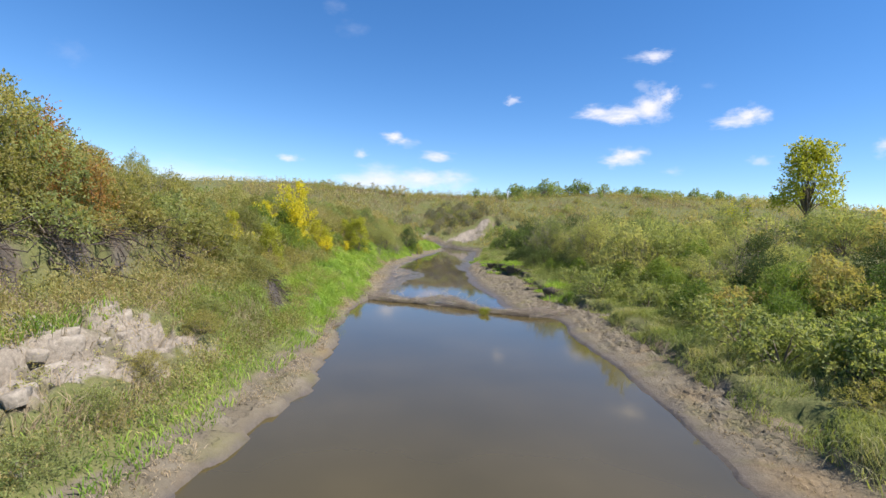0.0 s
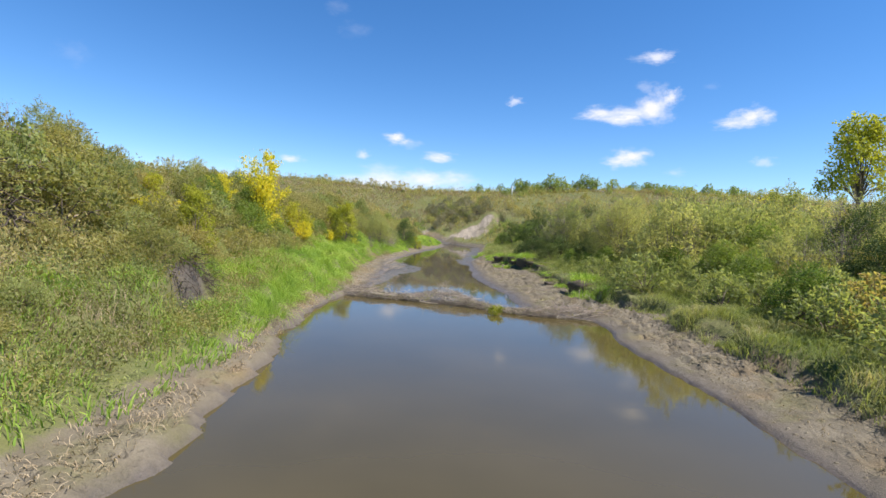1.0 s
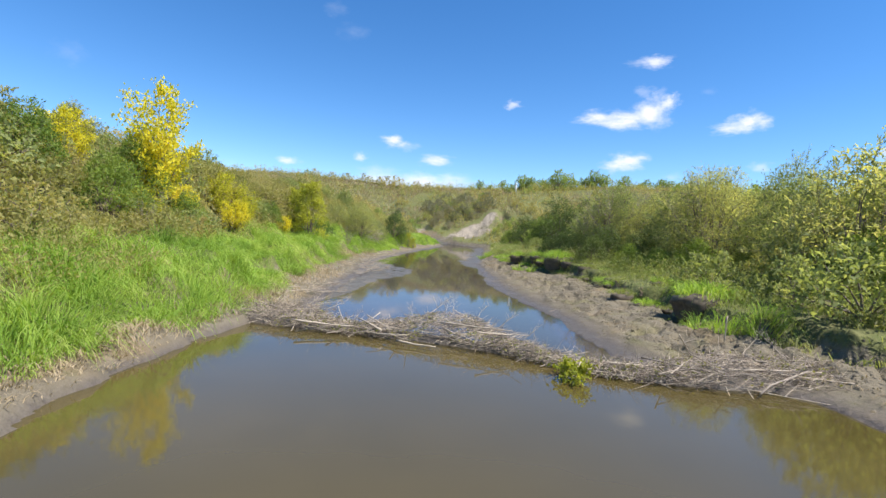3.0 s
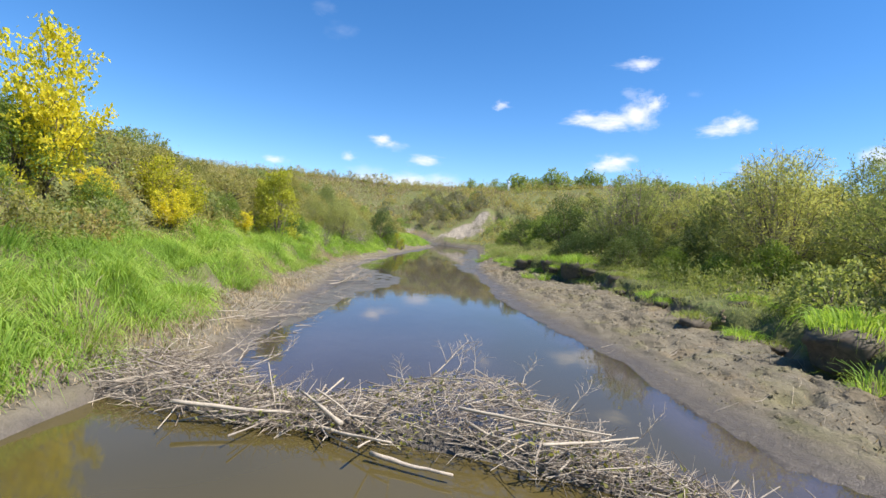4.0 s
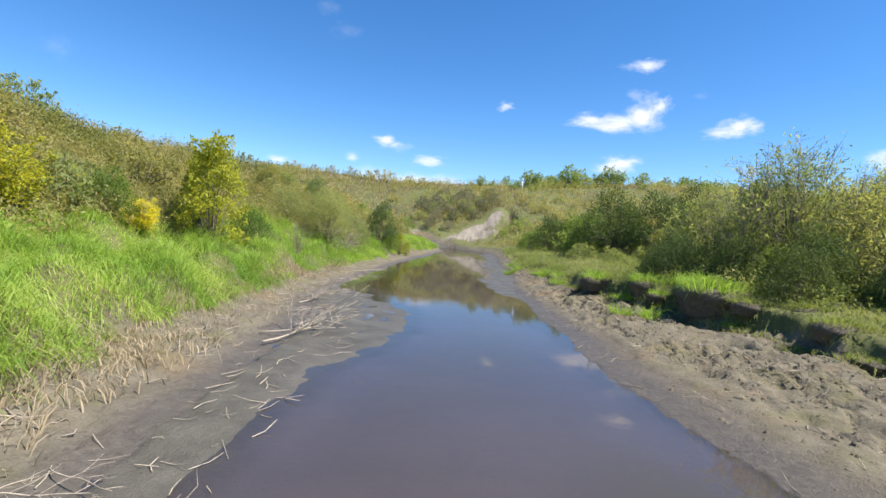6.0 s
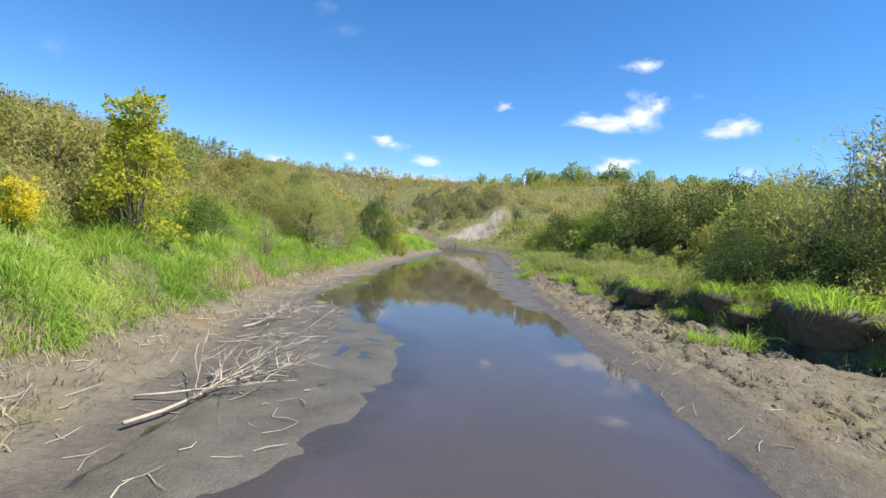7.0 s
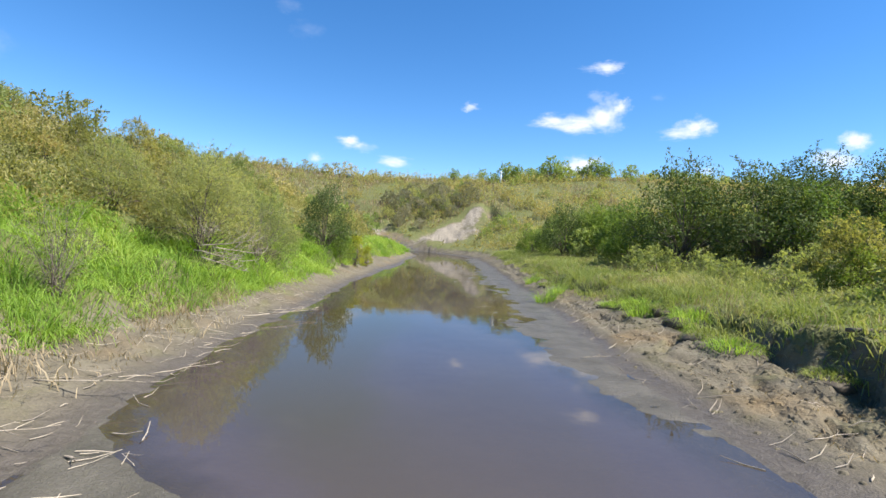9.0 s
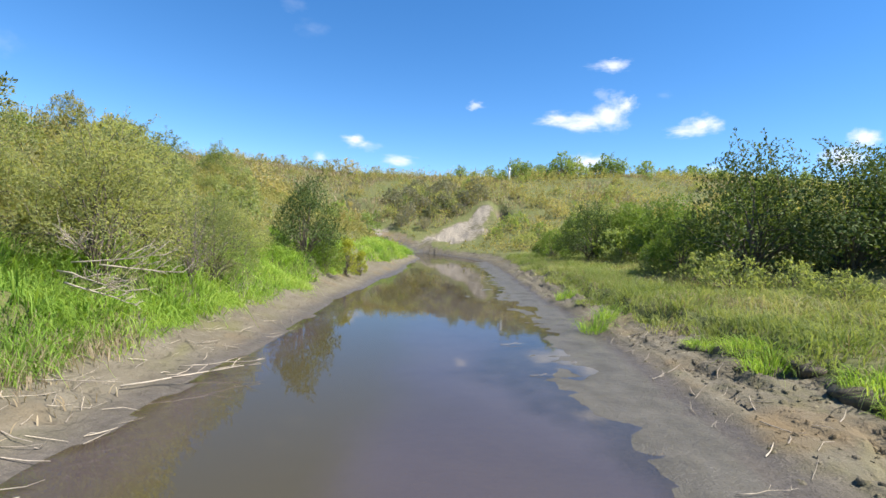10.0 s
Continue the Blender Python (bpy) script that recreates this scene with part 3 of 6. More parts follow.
    if detail:
        close = smooth(-4, 4, y) * (1 - smooth(80, 95, y)) * (np.abs(x) < 22)
        rough = close * (0.03 * fbm(x * 1.3, y * 1.3, 61, 4))
        hoof = np.clip(fbm(x * 3.3, y * 3.3, 65, 3) + 0.05, -0.42, 0.3)
        trod = np.where((x > wr) & (x < vr + 0.4), smooth(0.1, 0.45, ur) * (0.25 + 0.75 * smooth(-0.2, 0.3, fbm(x * 0.45, y * 0.3, 67, 3) + 0.45 * (ur - 0.5))), 0.0)
        trod = np.where((x < wl) & (x > vl), np.where(y < 33, 0.9, 0.55) * smooth(0.02, 0.4, ul), trod)
        prints = 1 - smooth(0.12, 0.42, pitted(x * 3.4 + 0.5 * fbm(x * 2, y * 2, 62, 2), y * 2.8 + 0.5 * fbm(x * 2, y * 2, 63, 2), 66))
        clefts = np.exp(-(fbm(x * 0.75, y * 0.5, 48, 4) / 0.05) ** 2) * smooth(0.25, 0.5, ur) * smooth(28, 34, y) * (x < vr)
        z = z - 0.16 * close * clefts
        z = z + np.where(land, rough, rough * 0.05) + close * trod * (0.23 * hoof - 0.075 * prints * smooth(0.15, 0.6, trod))
        # reed tussocks mound up along the left bank
        domes = (1 - smooth(0.0, 0.75, pitted(x * 0.62, y * 0.55, 68))) * smooth(0.05, 0.5, out) * (1 - smooth(3.3, 4.6, out)) * (x < vl)
        z = z + 0.62 * domes * smooth(23, 27, y) * (1 - smooth(95, 108, y))
        z = z - 0.35 * hollow * smooth(20, 21, y) * np.exp(-((out - 1.75) / 0.25) ** 2)
        # cave under the sod on the right bank
        z = z - 0.45 * np.exp(-((x - 7.15) / 0.35) ** 2 - ((y - 36.1) / 0.5) ** 2) - 0.3 * np.exp(-((x - 4.9) / 0.45) ** 2 - ((y - 52.0) / 1.6) ** 2)
        z = z + grown * (0.10 * fbm(x * 0.9, y * 0.9, 69, 3)) * (1 - smooth(85, 110, y))
        craggy = np.clip(bluff, 0, 1)
        cracks = np.maximum(np.exp(-(fbm(x * 0.75, y * 0.75, 93, 4) / 0.05) ** 2), 0.7 * np.exp(-(fbm(x * 1.6 + 9, y * 1.6, 94, 3) / 0.06) ** 2))
        z = z - 0.42 * craggy * cracks
        ledge = out - 2.85 - 0.9 * fbm(x * 0.8, y * 0.7, 75, 4)
        z = z + craggy * (0.16 * fbm(x * 2.0, y * 2.0, 73, 4) + 0.30 * smooth(-0.06, 0.1, ledge) - 0.14 - 0.5 * np.exp(-((ledge + 0.16) / 0.11) ** 2) * smooth(-0.3, 0.05, fbm(x * 0.6, y * 0.6, 83, 2)) + 0.2 * smooth(-0.04, 0.06, ledge - 0.9 + 0.3 * fbm(x, y, 84, 2)))
        z = z + np.clip(face + face_l, 0, 1) * 0.9 * fbm(x * 0.6, y * 0.6, 79, 4)
    # low core of the dam between the two waters
    core = np.exp(-((y - dam_y(x) - 0.35) / 0.55) ** 2) * smooth(-5.6, -5.0, x) * (1 - smooth(7.5, 9.0, x))
    z = np.where(core > 0.05, np.maximum(z, -0.35 + 0.48 * core), z)
    return z, veg, wet, pale, trod, np.where(land, 0.0, far) * (1 - smooth(118, 122, y))


def ground_z(x, y):
    """Height of the built ground sheet."""
    x, y = np.atleast_1d(x).astype(float), np.atleast_1d(y).astype(float)
    gx, gy, z = SHEET["x"], SHEET["y"], SHEET["z"]
    i, j = np.clip(np.searchsorted(gx, x) - 1, 0, len(gx) - 2), np.clip(np.searchsorted(gy, y) - 1, 0, len(gy) - 2)
    u, v = (x - gx[i]) / (gx[i + 1] - gx[i]), (y - gy[j]) / (gy[j + 1] - gy[j])
    return (z[j, i] * (1 - u) + z[j, i + 1] * u) * (1 - v) + (z[j + 1, i] * (1 - u) + z[j + 1, i + 1] * u) * v


def spaced(*runs):
    """Grid lines: runs of (from, to, step)."""
    return np.unique(np.round(np.concatenate([np.arange(a, b + 1e-6, s) for a, b, s in runs]), 4))


SHEET = {}


def build_ground():
    gx = spaced((-3000, -600, 400), (-600, -120, 60), (-120, -40, 8), (-40, -20, 1.0), (-20, -12, 0.35), (-12, 12, 0.2), (0.4, 9.6, 0.13), (-6.9, -3.6, 0.09), (12, 20, 0.4), (20, 60, 1.2), (60, 120, 8), (120, 600, 60), (600, 3000, 400))
    gy = spaced((-3000, -600, 400), (-600, -100, 60), (-100, -20, 8), (-20, 6, 0.9), (6, 70, 0.2), (34, 62, 0.15), (9.0, 16.6, 0.1), (70, 112, 0.35), (112, 180, 1.0), (180, 300, 10), (300, 600, 60), (600, 3000, 400))
    X, Y = np.meshgrid(gx, gy)
    z, veg, wet, pale, trod, bed = terrain(X, Y)
    nx, ny = len(gx), len(gy)
    SHEET.update(x=gx, y=gy, z=z.reshape(ny, nx))
    i = (np.arange(ny - 1)[:, None] * nx + np.arange(nx - 1)[None]).ravel()
    me = mesh_np("ground", np.stack([X.ravel(), Y.ravel(), z], -1), np.stack([i, i + 1, i + nx + 1, i + nx], -1))
    for name, data in (("veg", veg), ("wet", wet), ("pale", pale), ("trod", trod), ("bed", bed)):
        me.attributes.new(name, "FLOAT", "POINT").data.foreach_set("value", data.astype(np.float32))
    shade(me)
    return tagged(part("ground", me, GROUND), "creek valley of dried mud shores, bare bluff and grown slopes", "ground", kind="structure")


def build_water():
    line = np.array(DAM_LINE) + np.array([0, 0.35])
    xs = np.concatenate([[-24], line[:, 0], [16]])
    ys = np.concatenate([[line[0, 1]], line[:, 1], [line[-1, 1]]])
    n = len(xs)
    i = np.arange(n - 1)
    quads = np.stack([i, i + 1, i + n + 1, i + n], -1)
    v = np.concatenate([np.stack([xs, np.full(n, -60.0), np.zeros(n)], -1), np.stack([xs, ys, np.zeros(n)], -1)])
    tagged(part("water", mesh_np("pond", v, quads), NEAR_WATER), "still silty brown pond held behind the dam", "water", kind="structure")
    # the shallows as a grid that knows how deep it is
    gx, gy = spaced((-24, -10, 2.0), (-10, 9, 0.25), (9, 17, 2.0)), spaced((0, 80, 0.3), (80, 96, 1.0))
    X, V = np.meshgrid(gx, gy)
    Y = np.interp(X.ravel(), xs, ys).reshape(X.shape) + V
    bed = terrain(X, Y, False)[0]
    i = (np.arange(len(gy) - 1)[:, None] * len(gx) + np.arange(len(gx) - 1)[None]).ravel()
    me = mesh_np("shallows", np.stack([X.ravel(), Y.ravel(), np.full(X.size, LEVEL)], -1), np.stack([i, i + 1, i + len(gx) + 1, i + len(gx)], -1))
    me.attributes.new("deep", "FLOAT", "POINT").data.foreach_set("value", smooth(0.1, 0.3, LEVEL - bed).astype(np.float32))
    me.attributes.new("film", "FLOAT", "POINT").data.foreach_set("value", (1 - smooth(0.0, 0.07, LEVEL - bed)).astype(np.float32))
    tagged(part("water", me, FAR_WATER), "shallow muddy creek water below the dam", "water", kind="structure")


build_ground()
build_water()


# ---- clouds ----
def cloud(puffs, label):
    """One cloud from soft puffs: yaw right of ahead, height angle, width and height in degrees, thickness."""
    base = new("cloud")
    tagged(base, label, "cloud", kind="structure")
    for yaw, up, w, h, dens in puffs:
        d = 4000.0
        a, e = radians(yaw), radians(up)
        p = Vector((math.sin(a) * math.cos(e), math.cos(a) * math.cos(e), math.sin(e))) * d
        g = Geo().add([(-1, -1, 0), (1, -1, 0), (1, 1, 0), (-1, 1, 0)], [(0, 1, 2, 3)])
        ob = part("puff", g, CLOUD, base)
        ob.matrix_basis = Matrix.Translation(p) @ (-p).to_track_quat("Z", "Y").to_matrix().to_4x4() @ Matrix.Diagonal((d * math.tan(radians(w / 2)), d * math.tan(radians(h / 2)), 1, 1))
        ob.color = (dens, dens, dens, 1)
    return base


CLOUDS = [
    ("white fair-weather cloud with a ragged tail", [(10.6, 13.1, 8.0, 2.7, 0.95), (15.8, 13.7, 7.5, 5.5, 1), (13.6, 12.8, 8.5, 3.1, 1), (17.6, 14.5, 3.3, 2.7, 0.9)]),
    ("small bright puff of white cloud", [(14.1, 8.6, 6.2, 3.1, 1), (12.7, 8.1, 5.2, 2.1, 0.8)]),
    ("white cloud with a wispy tail", [(25.1, 12.2, 5.2, 3.2, 1), (23.5, 11.8, 6.1, 1.9, 0.8)]),
    ("thin small white cloud", [(16.0, 18.5, 5.1, 1.9, 0.8), (14.3, 18.5, 4.6, 1.2, 0.25)]),
    ("small white cloud", [(-12.3, 9.8, 4.5, 2.3, 0.95), (-10.5, 9.3, 4.1, 1.5, 0.25)]),
    ("flat small white cloud", [(-7.4, 8.0, 6.9, 2.0, 0.8)]),
    ("thin streak of cloud", [(-23.7, 6.7, 4.2, 1.4, 0.7)]),
    ("tiny puff of cloud", [(1.1, 14.5, 3.1, 1.6, 0.6)]),
    ("low bank of cloud over the hill", [(-12.6, 5.1, 14.1, 5.1, 0.8), (-15.8, 4.6, 9.8, 3.0, 0.6), (-5.4, 5.4, 9.2, 3.7, 0.7), (-9.0, 5.3, 8.4, 3.4, 0.8)]),
    ("pale veil of cloud low in the sky", [(-33.8, 3.9, 21.8, 6.0, 0.4), (-27.8, 3.7, 18.9, 3.5, 0.25)]),
    ("faint wisp of cloud", [(15.2, 15.7, 3.7, 2.0, 0.25)]),
    ("faint wisp of cloud", [(18.4, 7.0, 3.4, 1.4, 0.25)]),
    ("faint wisp of cloud", [(-15.9, 7.8, 2.4, 1.8, 0.6)]),
    ("faint wisp of cloud", [(-17.4, 20.6, 5.6, 3.1, 0.08)]),
    ("faint wisp of cloud", [(-43.4, 13.9, 4.4, 3.2, 0.08)]),
    ("white cloud low over the bushes", [(37.7, 10.3, 3.8, 2.8, 1), (36.5, 8.6, 5.8, 3.1, 1)]),
    ("faint wisp of cloud", [(26.1, 8.0, 3.5, 1.8, 0.4)]),
    ("faint wisp of cloud", [(21.2, 15.4, 2.4, 1.2, 0.08)]),
    ("faint wisp of cloud", [(-19.4, 22.6, 4.0, 2.3, 0.08)]),
]
for words, puffs in CLOUDS:
    cloud(puffs, words)


# ---- plants ----
def plant_geo(rng, h, spread, stems, twigs, per_twig, leaf, aspect, thick=0.02, arch=1.5, crown=0.25, flat=0.35, fuzz=0.05, twig_wood=3):
    """Stems that fan out from the foot, twigs on them, leaves along the twigs."""
    wood, crown_geo = Geo(), Geo()
    P, D = [], []
    for k in range(stems):
        a = 2.4 * k + rng.uniform(-0.5, 0.5)
        r = spread * math.sqrt((k + 0.5) / stems) * rng.uniform(0.75, 1.1)
        top = h * (1 - flat * (r / spread) ** 2) * rng.uniform(0.84, 1.0)
        s = np.linspace(0, 1, 6 if twig_wood else 4)
        foot = rng.normal(0, 0.05 * spread, 2)
        wob = rng.normal(0, 0.03 * h, (len(s), 3)) * s[:, None]
        line = np.stack([foot[0] + r * math.cos(a) * s ** arch, foot[1] + r * math.sin(a) * s ** arch, top * s ** 0.9 - 0.08 * (1 - s)], -1) + wob
        wood.tube(line, thick * (1 - 0.8 * s) * rng.uniform(0.7, 1.3), 3, False)
        for j in range(twigs):
            t = crown + (1 - crown) * (j + rng.uniform(0, 1)) / twigs
            p = np.array([np.interp(t, s, line[:, c]) for c in range(3)])
            out = np.array([math.cos(a), math.sin(a), 0.2]) * 0.5 + rng.normal(0, 0.55, 3) + np.array([0, 0, 0.45])
            out /= np.linalg.norm(out)
            n = h * rng.uniform(0.10, 0.24) * (1.15 - 0.5 * t)
            q = p + out * n
            if twig_wood and j % twig_wood == 0:
                wood.tube(np.stack([p, p + out * n * 0.5 + rng.normal(0, 0.01, 3), q]), [thick * 0.3, thick * 0.2, thick * 0.08], 3, False)
            u = rng.uniform(0.1, 1.05, per_twig)[:, None]
            P.append(p + (q - p) * u + rng.normal(0, fuzz * h ** 0.5, (per_twig, 3)))
            D.append(out * 0.7 + rng.normal(0, 0.6, (per_twig, 3)) + np.array([0, 0, 0.1]))
    P, D = np.concatenate(P), np.concatenate(D)
    P[:, 2] = np.maximum(P[:, 2], 0.03)
    crown_geo.leaves(P, D, leaf * rng.uniform(0.6, 1.35, len(P)), aspect, rng)
    return wood, crown_geo


def bush_geo(rng, h, spread, lumps, count, leaf, aspect, shoots=3, thick=0.025, depth=0.35, skirt=0.4, lift=0.0):
    """A rounded bush: stems that carry domes of leaves, with shoots that break the outline."""
    wood, crown_geo = Geo(), Geo()
    C, Q = [], []
    for k in range(lumps):
        u, a = math.sqrt((k + 0.4) / lumps), 2.4 * k + rng.uniform(-0.4, 0.4)
        q = spread * rng.uniform(0.22, 0.4)
        r = (spread - 0.6 * q) * u * rng.uniform(0.8, 1.1)
        top = h * (1 - 0.6 * u ** 2.4) * rng.uniform(0.8, 1.05)
        C.append((r * math.cos(a), r * math.sin(a), max(top - q, 0.5 * q)))
        Q.append(q)
    for k in range(int(lumps * skirt)):
        a, q = 2 * math.pi * (k + rng.uniform(0, 0.8)) / (lumps * skirt), spread * rng.uniform(0.2, 0.32)
        C.append((0.85 * spread * math.cos(a), 0.85 * spread * math.sin(a), h * rng.uniform(0.08, 0.3)))
        Q.append(q)
    C, Q = np.array(C) + np.array([0, 0, lift]), np.array(Q)
    if lift:
        wood.tube([(0, 0, -0.2), (0.05, 0, lift * 0.5), (0, 0.05, lift), (0.1, 0, lift + 0.45 * h)], np.array([1.0, 0.8, 0.65, 0.2]) * thick * 4, 7)
    for c, q in zip(C, Q):
        foot = rng.normal(0, 0.06 * spread, 2) * (0.3 if lift else 1)
        s = np.linspace(0, 1, 4)[:, None]
        line = np.array([[*foot, lift - 0.08]]) * (1 - s) + c * s + np.stack([np.zeros(4), np.zeros(4), 0.12 * h * np.sin(np.pi * s[:, 0])], -1) + rng.normal(0, 0.03 * h, (4, 3)) * s
        wood.tube(line, thick * np.array([1, 0.75, 0.5, 0.25]), 4, False)
    pick = rng.choice(len(C), count, p=Q ** 2 / np.sum(Q ** 2))
    n = rng.normal(size=(count, 3))
    n /= np.linalg.norm(n, axis=1)[:, None]
    n[:, 2] = np.abs(n[:, 2]) * np.where(rng.uniform(0, 1, count) < 0.72, 1, -0.7)
    P = C[pick] + n * (Q[pick] * (1.04 - depth * rng.uniform(0, 1, count) ** 2))[:, None] * np.array([1, 1, 1.1]) + rng.normal(0, 0.3 * leaf, (count, 3))
    D = n * 0.25 + rng.normal(0, 0.75, (count, 3)) + np.array([0, 0, 0.1])
    P, D, N = [P], [D], [n + np.array([0, 0, 0.35])]
    for c, q in zip(C, Q):
        for _ in range(shoots):
            d = rng.normal(0, 0.5, 3) + np.array([0, 0, 0.9]) + c * np.array([0.5, 0.5, 0]) / spread
            d /= np.linalg.norm(d)
            a, b = c + d * q * 0.5, c + d * q * rng.uniform(1.25, 1.75)
            wood.tube(np.stack([a, (a + b) / 2 + rng.normal(0, 0.02, 3), b]), thick * np.array([0.3, 0.2, 0.1]), 3, False)
            u = rng.uniform(0.4, 1.05, 14)[:, None]
            P.append(a + (b - a) * u + rng.normal(0, 0.35 * leaf, (14, 3)))
            D.append(d + rng.normal(0, 0.6, (14, 3)))
            N.append(rng.normal(0, 1, (14, 3)) + np.array([0, 0, 0.5]))
    P, D, N = np.concatenate(P), np.concatenate(D), np.concatenate(N)
    P[:, 2] = np.maximum(P[:, 2], 0.02)
    crown_geo.leaves(P, D, leaf * rng.uniform(0.6, 1.35, len(P)), aspect, rng, N)
    return wood, crown_geo


def plant(name, label, category, group, leaves, bark, seed, **shape):
    """A bush or tree as a thing: stems and crown."""
    wood, crown = (bush_geo if "lumps" in shape else plant_geo)(np.random.default_rng(seed), **shape)
    base = new(name)
    tagged(base, label, category, group)
    part("trunk" if category == "tree" else "wood", shade(wood.mesh("wood")), bark, base)
    part("crown" if category == "tree" else "foliage", crown, leaves, base)
    return base


class Nursery:
    """Sets copies of a few grown kinds about the valley; the first of each is the grown one itself."""

    def __init__(self, *kinds):
        self.kinds, self.used = kinds, set()

    def put(self, k, x, y, size=1.0, turn=None, tall=1.0, sink=0.05):
        ob = self.kinds[k % len(self.kinds)]
        m = place(x, y, float(ground_z(x, y)[0]) - sink, RNG.uniform(0, 360) if turn is None else turn, size, tall)
        if ob.name in self.used:
            made = copy_thing(ob, m)
            made.matrix_basis = m
            return made
        self.used.add(ob.name)
        ob.matrix_basis = m
        return ob


RNG = np.random.default_rng(11)
willow = Nursery(
    plant("willow_bush", "rounded grey-green willow bush with thin pale shoots", "bush", "willow bushes", WILLOW, BARK, 1, h=2.9, spread=1.5, lumps=13, count=3600, leaf=0.125, aspect=0.32, shoots=4),
    plant("willow_bush", "rounded grey-green willow bush with thin pale shoots", "bush", "willow bushes", SAGE, BARK, 2, h=2.6, spread=1.7, lumps=14, count=3800, leaf=0.125, aspect=0.34, shoots=3),
    plant("willow_bush", "rounded olive willow bush with thin pale shoots", "bush", "willow bushes", OLIVE, BARK, 3, h=2.7, spread=1.4, lumps=12, count=3400, leaf=0.125, aspect=0.36, shoots=4))
shrub = Nursery(
    plant("shrub", "low olive-green shrub turning brown in autumn", "shrub", "low shrubs", OLIVE, BARK, 4, h=1.35, spread=0.9, lumps=8, count=850, leaf=0.10, aspect=0.45),
    plant("shrub", "low olive-green shrub turning brown in autumn", "shrub", "low shrubs", WEED, BARK, 5, h=1.2, spread=1.0, lumps=8, count=850, leaf=0.10, aspect=0.4),
    plant("shrub", "low leafy green shrub on the bank", "shrub", "low shrubs", SAGE, BARK, 6, h=1.25, spread=0.95, lumps=8, count=850, leaf=0.10, aspect=0.5))
dark_bush = Nursery(
    plant("tall_bush", "dense dark green bush with a rounded top", "bush", "tall dark bushes", DARK, BARK, 7, h=4.2, spread=2.4, lumps=24, count=8500, leaf=0.125, aspect=0.46, thick=0.04, shoots=1),
    plant("tall_bush", "dense green bush with a rounded top", "bush", "tall dark bushes", GREEN, BARK, 8, h=3.4, spread=1.9, lumps=18, count=6500, leaf=0.125, aspect=0.45, thick=0.035, shoots=3))
big_willow = Nursery(
    plant("big_willow", "dense grey-green willow with pale upright shoots", "bush", "big willows", WILLOW, BARK, 61, h=3.8, spread=1.9, lumps=20, count=11000, leaf=0.09, aspect=0.32, shoots=4, thick=0.03),
    plant("big_willow", "dense grey-green willow with pale upright shoots", "bush", "big willows", WILLOW, BARK, 62, h=3.5, spread=2.1, lumps=20, count=11000, leaf=0.09, aspect=0.34, shoots=4, thick=0.03))
sapling = Nursery(
    plant("yellow_sapling", "slim young tree with bright yellow autumn leaves", "tree", "yellow saplings", YELLOW, BARK, 9, h=3.4, spread=1.15, stems=11, twigs=15, per_twig=26, leaf=0.105, aspect=0.62, arch=1.2, flat=0.5, crown=0.2),
    plant("yellow_sapling", "slim young tree with bright yellow autumn leaves", "tree", "yellow saplings", YELLOW, BARK, 10, h=3.0, spread=1.3, stems=12, twigs=14, per_twig=26, leaf=0.105, aspect=0.62, arch=1.2, flat=0.5, crown=0.15))
poplar = Nursery(plant("poplar_tree", "tall poplar with yellow-green leaves above the bushes", "tree", "poplars", POPLAR, BARK, 12, h=8.2, spread=3.2, lumps=28, count=6800, leaf=0.24, aspect=0.7, thick=0.07, shoots=2, lift=3.2))
pale_tree = Nursery(plant("pale_tree", "small half-bare tree with thin yellowish leaves", "tree", "", YELLOW, BARK, 13, h=5.0, spread=2.0, stems=14, twigs=10, per_twig=5, leaf=0.22, aspect=0.6, thick=0.07, flat=0.4, crown=0.3))
far_bush = Nursery(
    plant("far_bush", "distant round bush on the hillside", "bush", "bushes on the far hill", FARSCRUB, BARK, 14, h=2.6, spread=1.8, lumps=8, count=520, leaf=0.24, aspect=0.55, shoots=1),
    plant("far_bush", "distant round bush on the hillside", "bush", "bushes on the far hill", WILLOW, BARK, 15, h=2.4, spread=2.0, lumps=8, count=520, leaf=0.24, aspect=0.55, shoots=1),
    plant("far_bush", "distant round bush on the hillside", "bush", "bushes on the far hill", FARWOOD, BARK, 16, h=2.8, spread=1.8, lumps=8, count=520, leaf=0.24, aspect=0.55, shoots=1))
far_tree = Nursery(
    plant("far_tree", "distant leafy tree on the skyline", "tree", "trees along the skyline", FARWOOD, BARK, 17, h=6.0, spread=2.6, lumps=13, count=900, leaf=0.34, aspect=0.65, thick=0.12, shoots=1),
    plant("far_tree", "distant leafy tree on the skyline", "tree", "trees along the skyline", FARWOOD, BARK, 18, h=5.0, spread=2.8, lumps=13, count=900, leaf=0.34, aspect=0.65, thick=0.12, shoots=1))

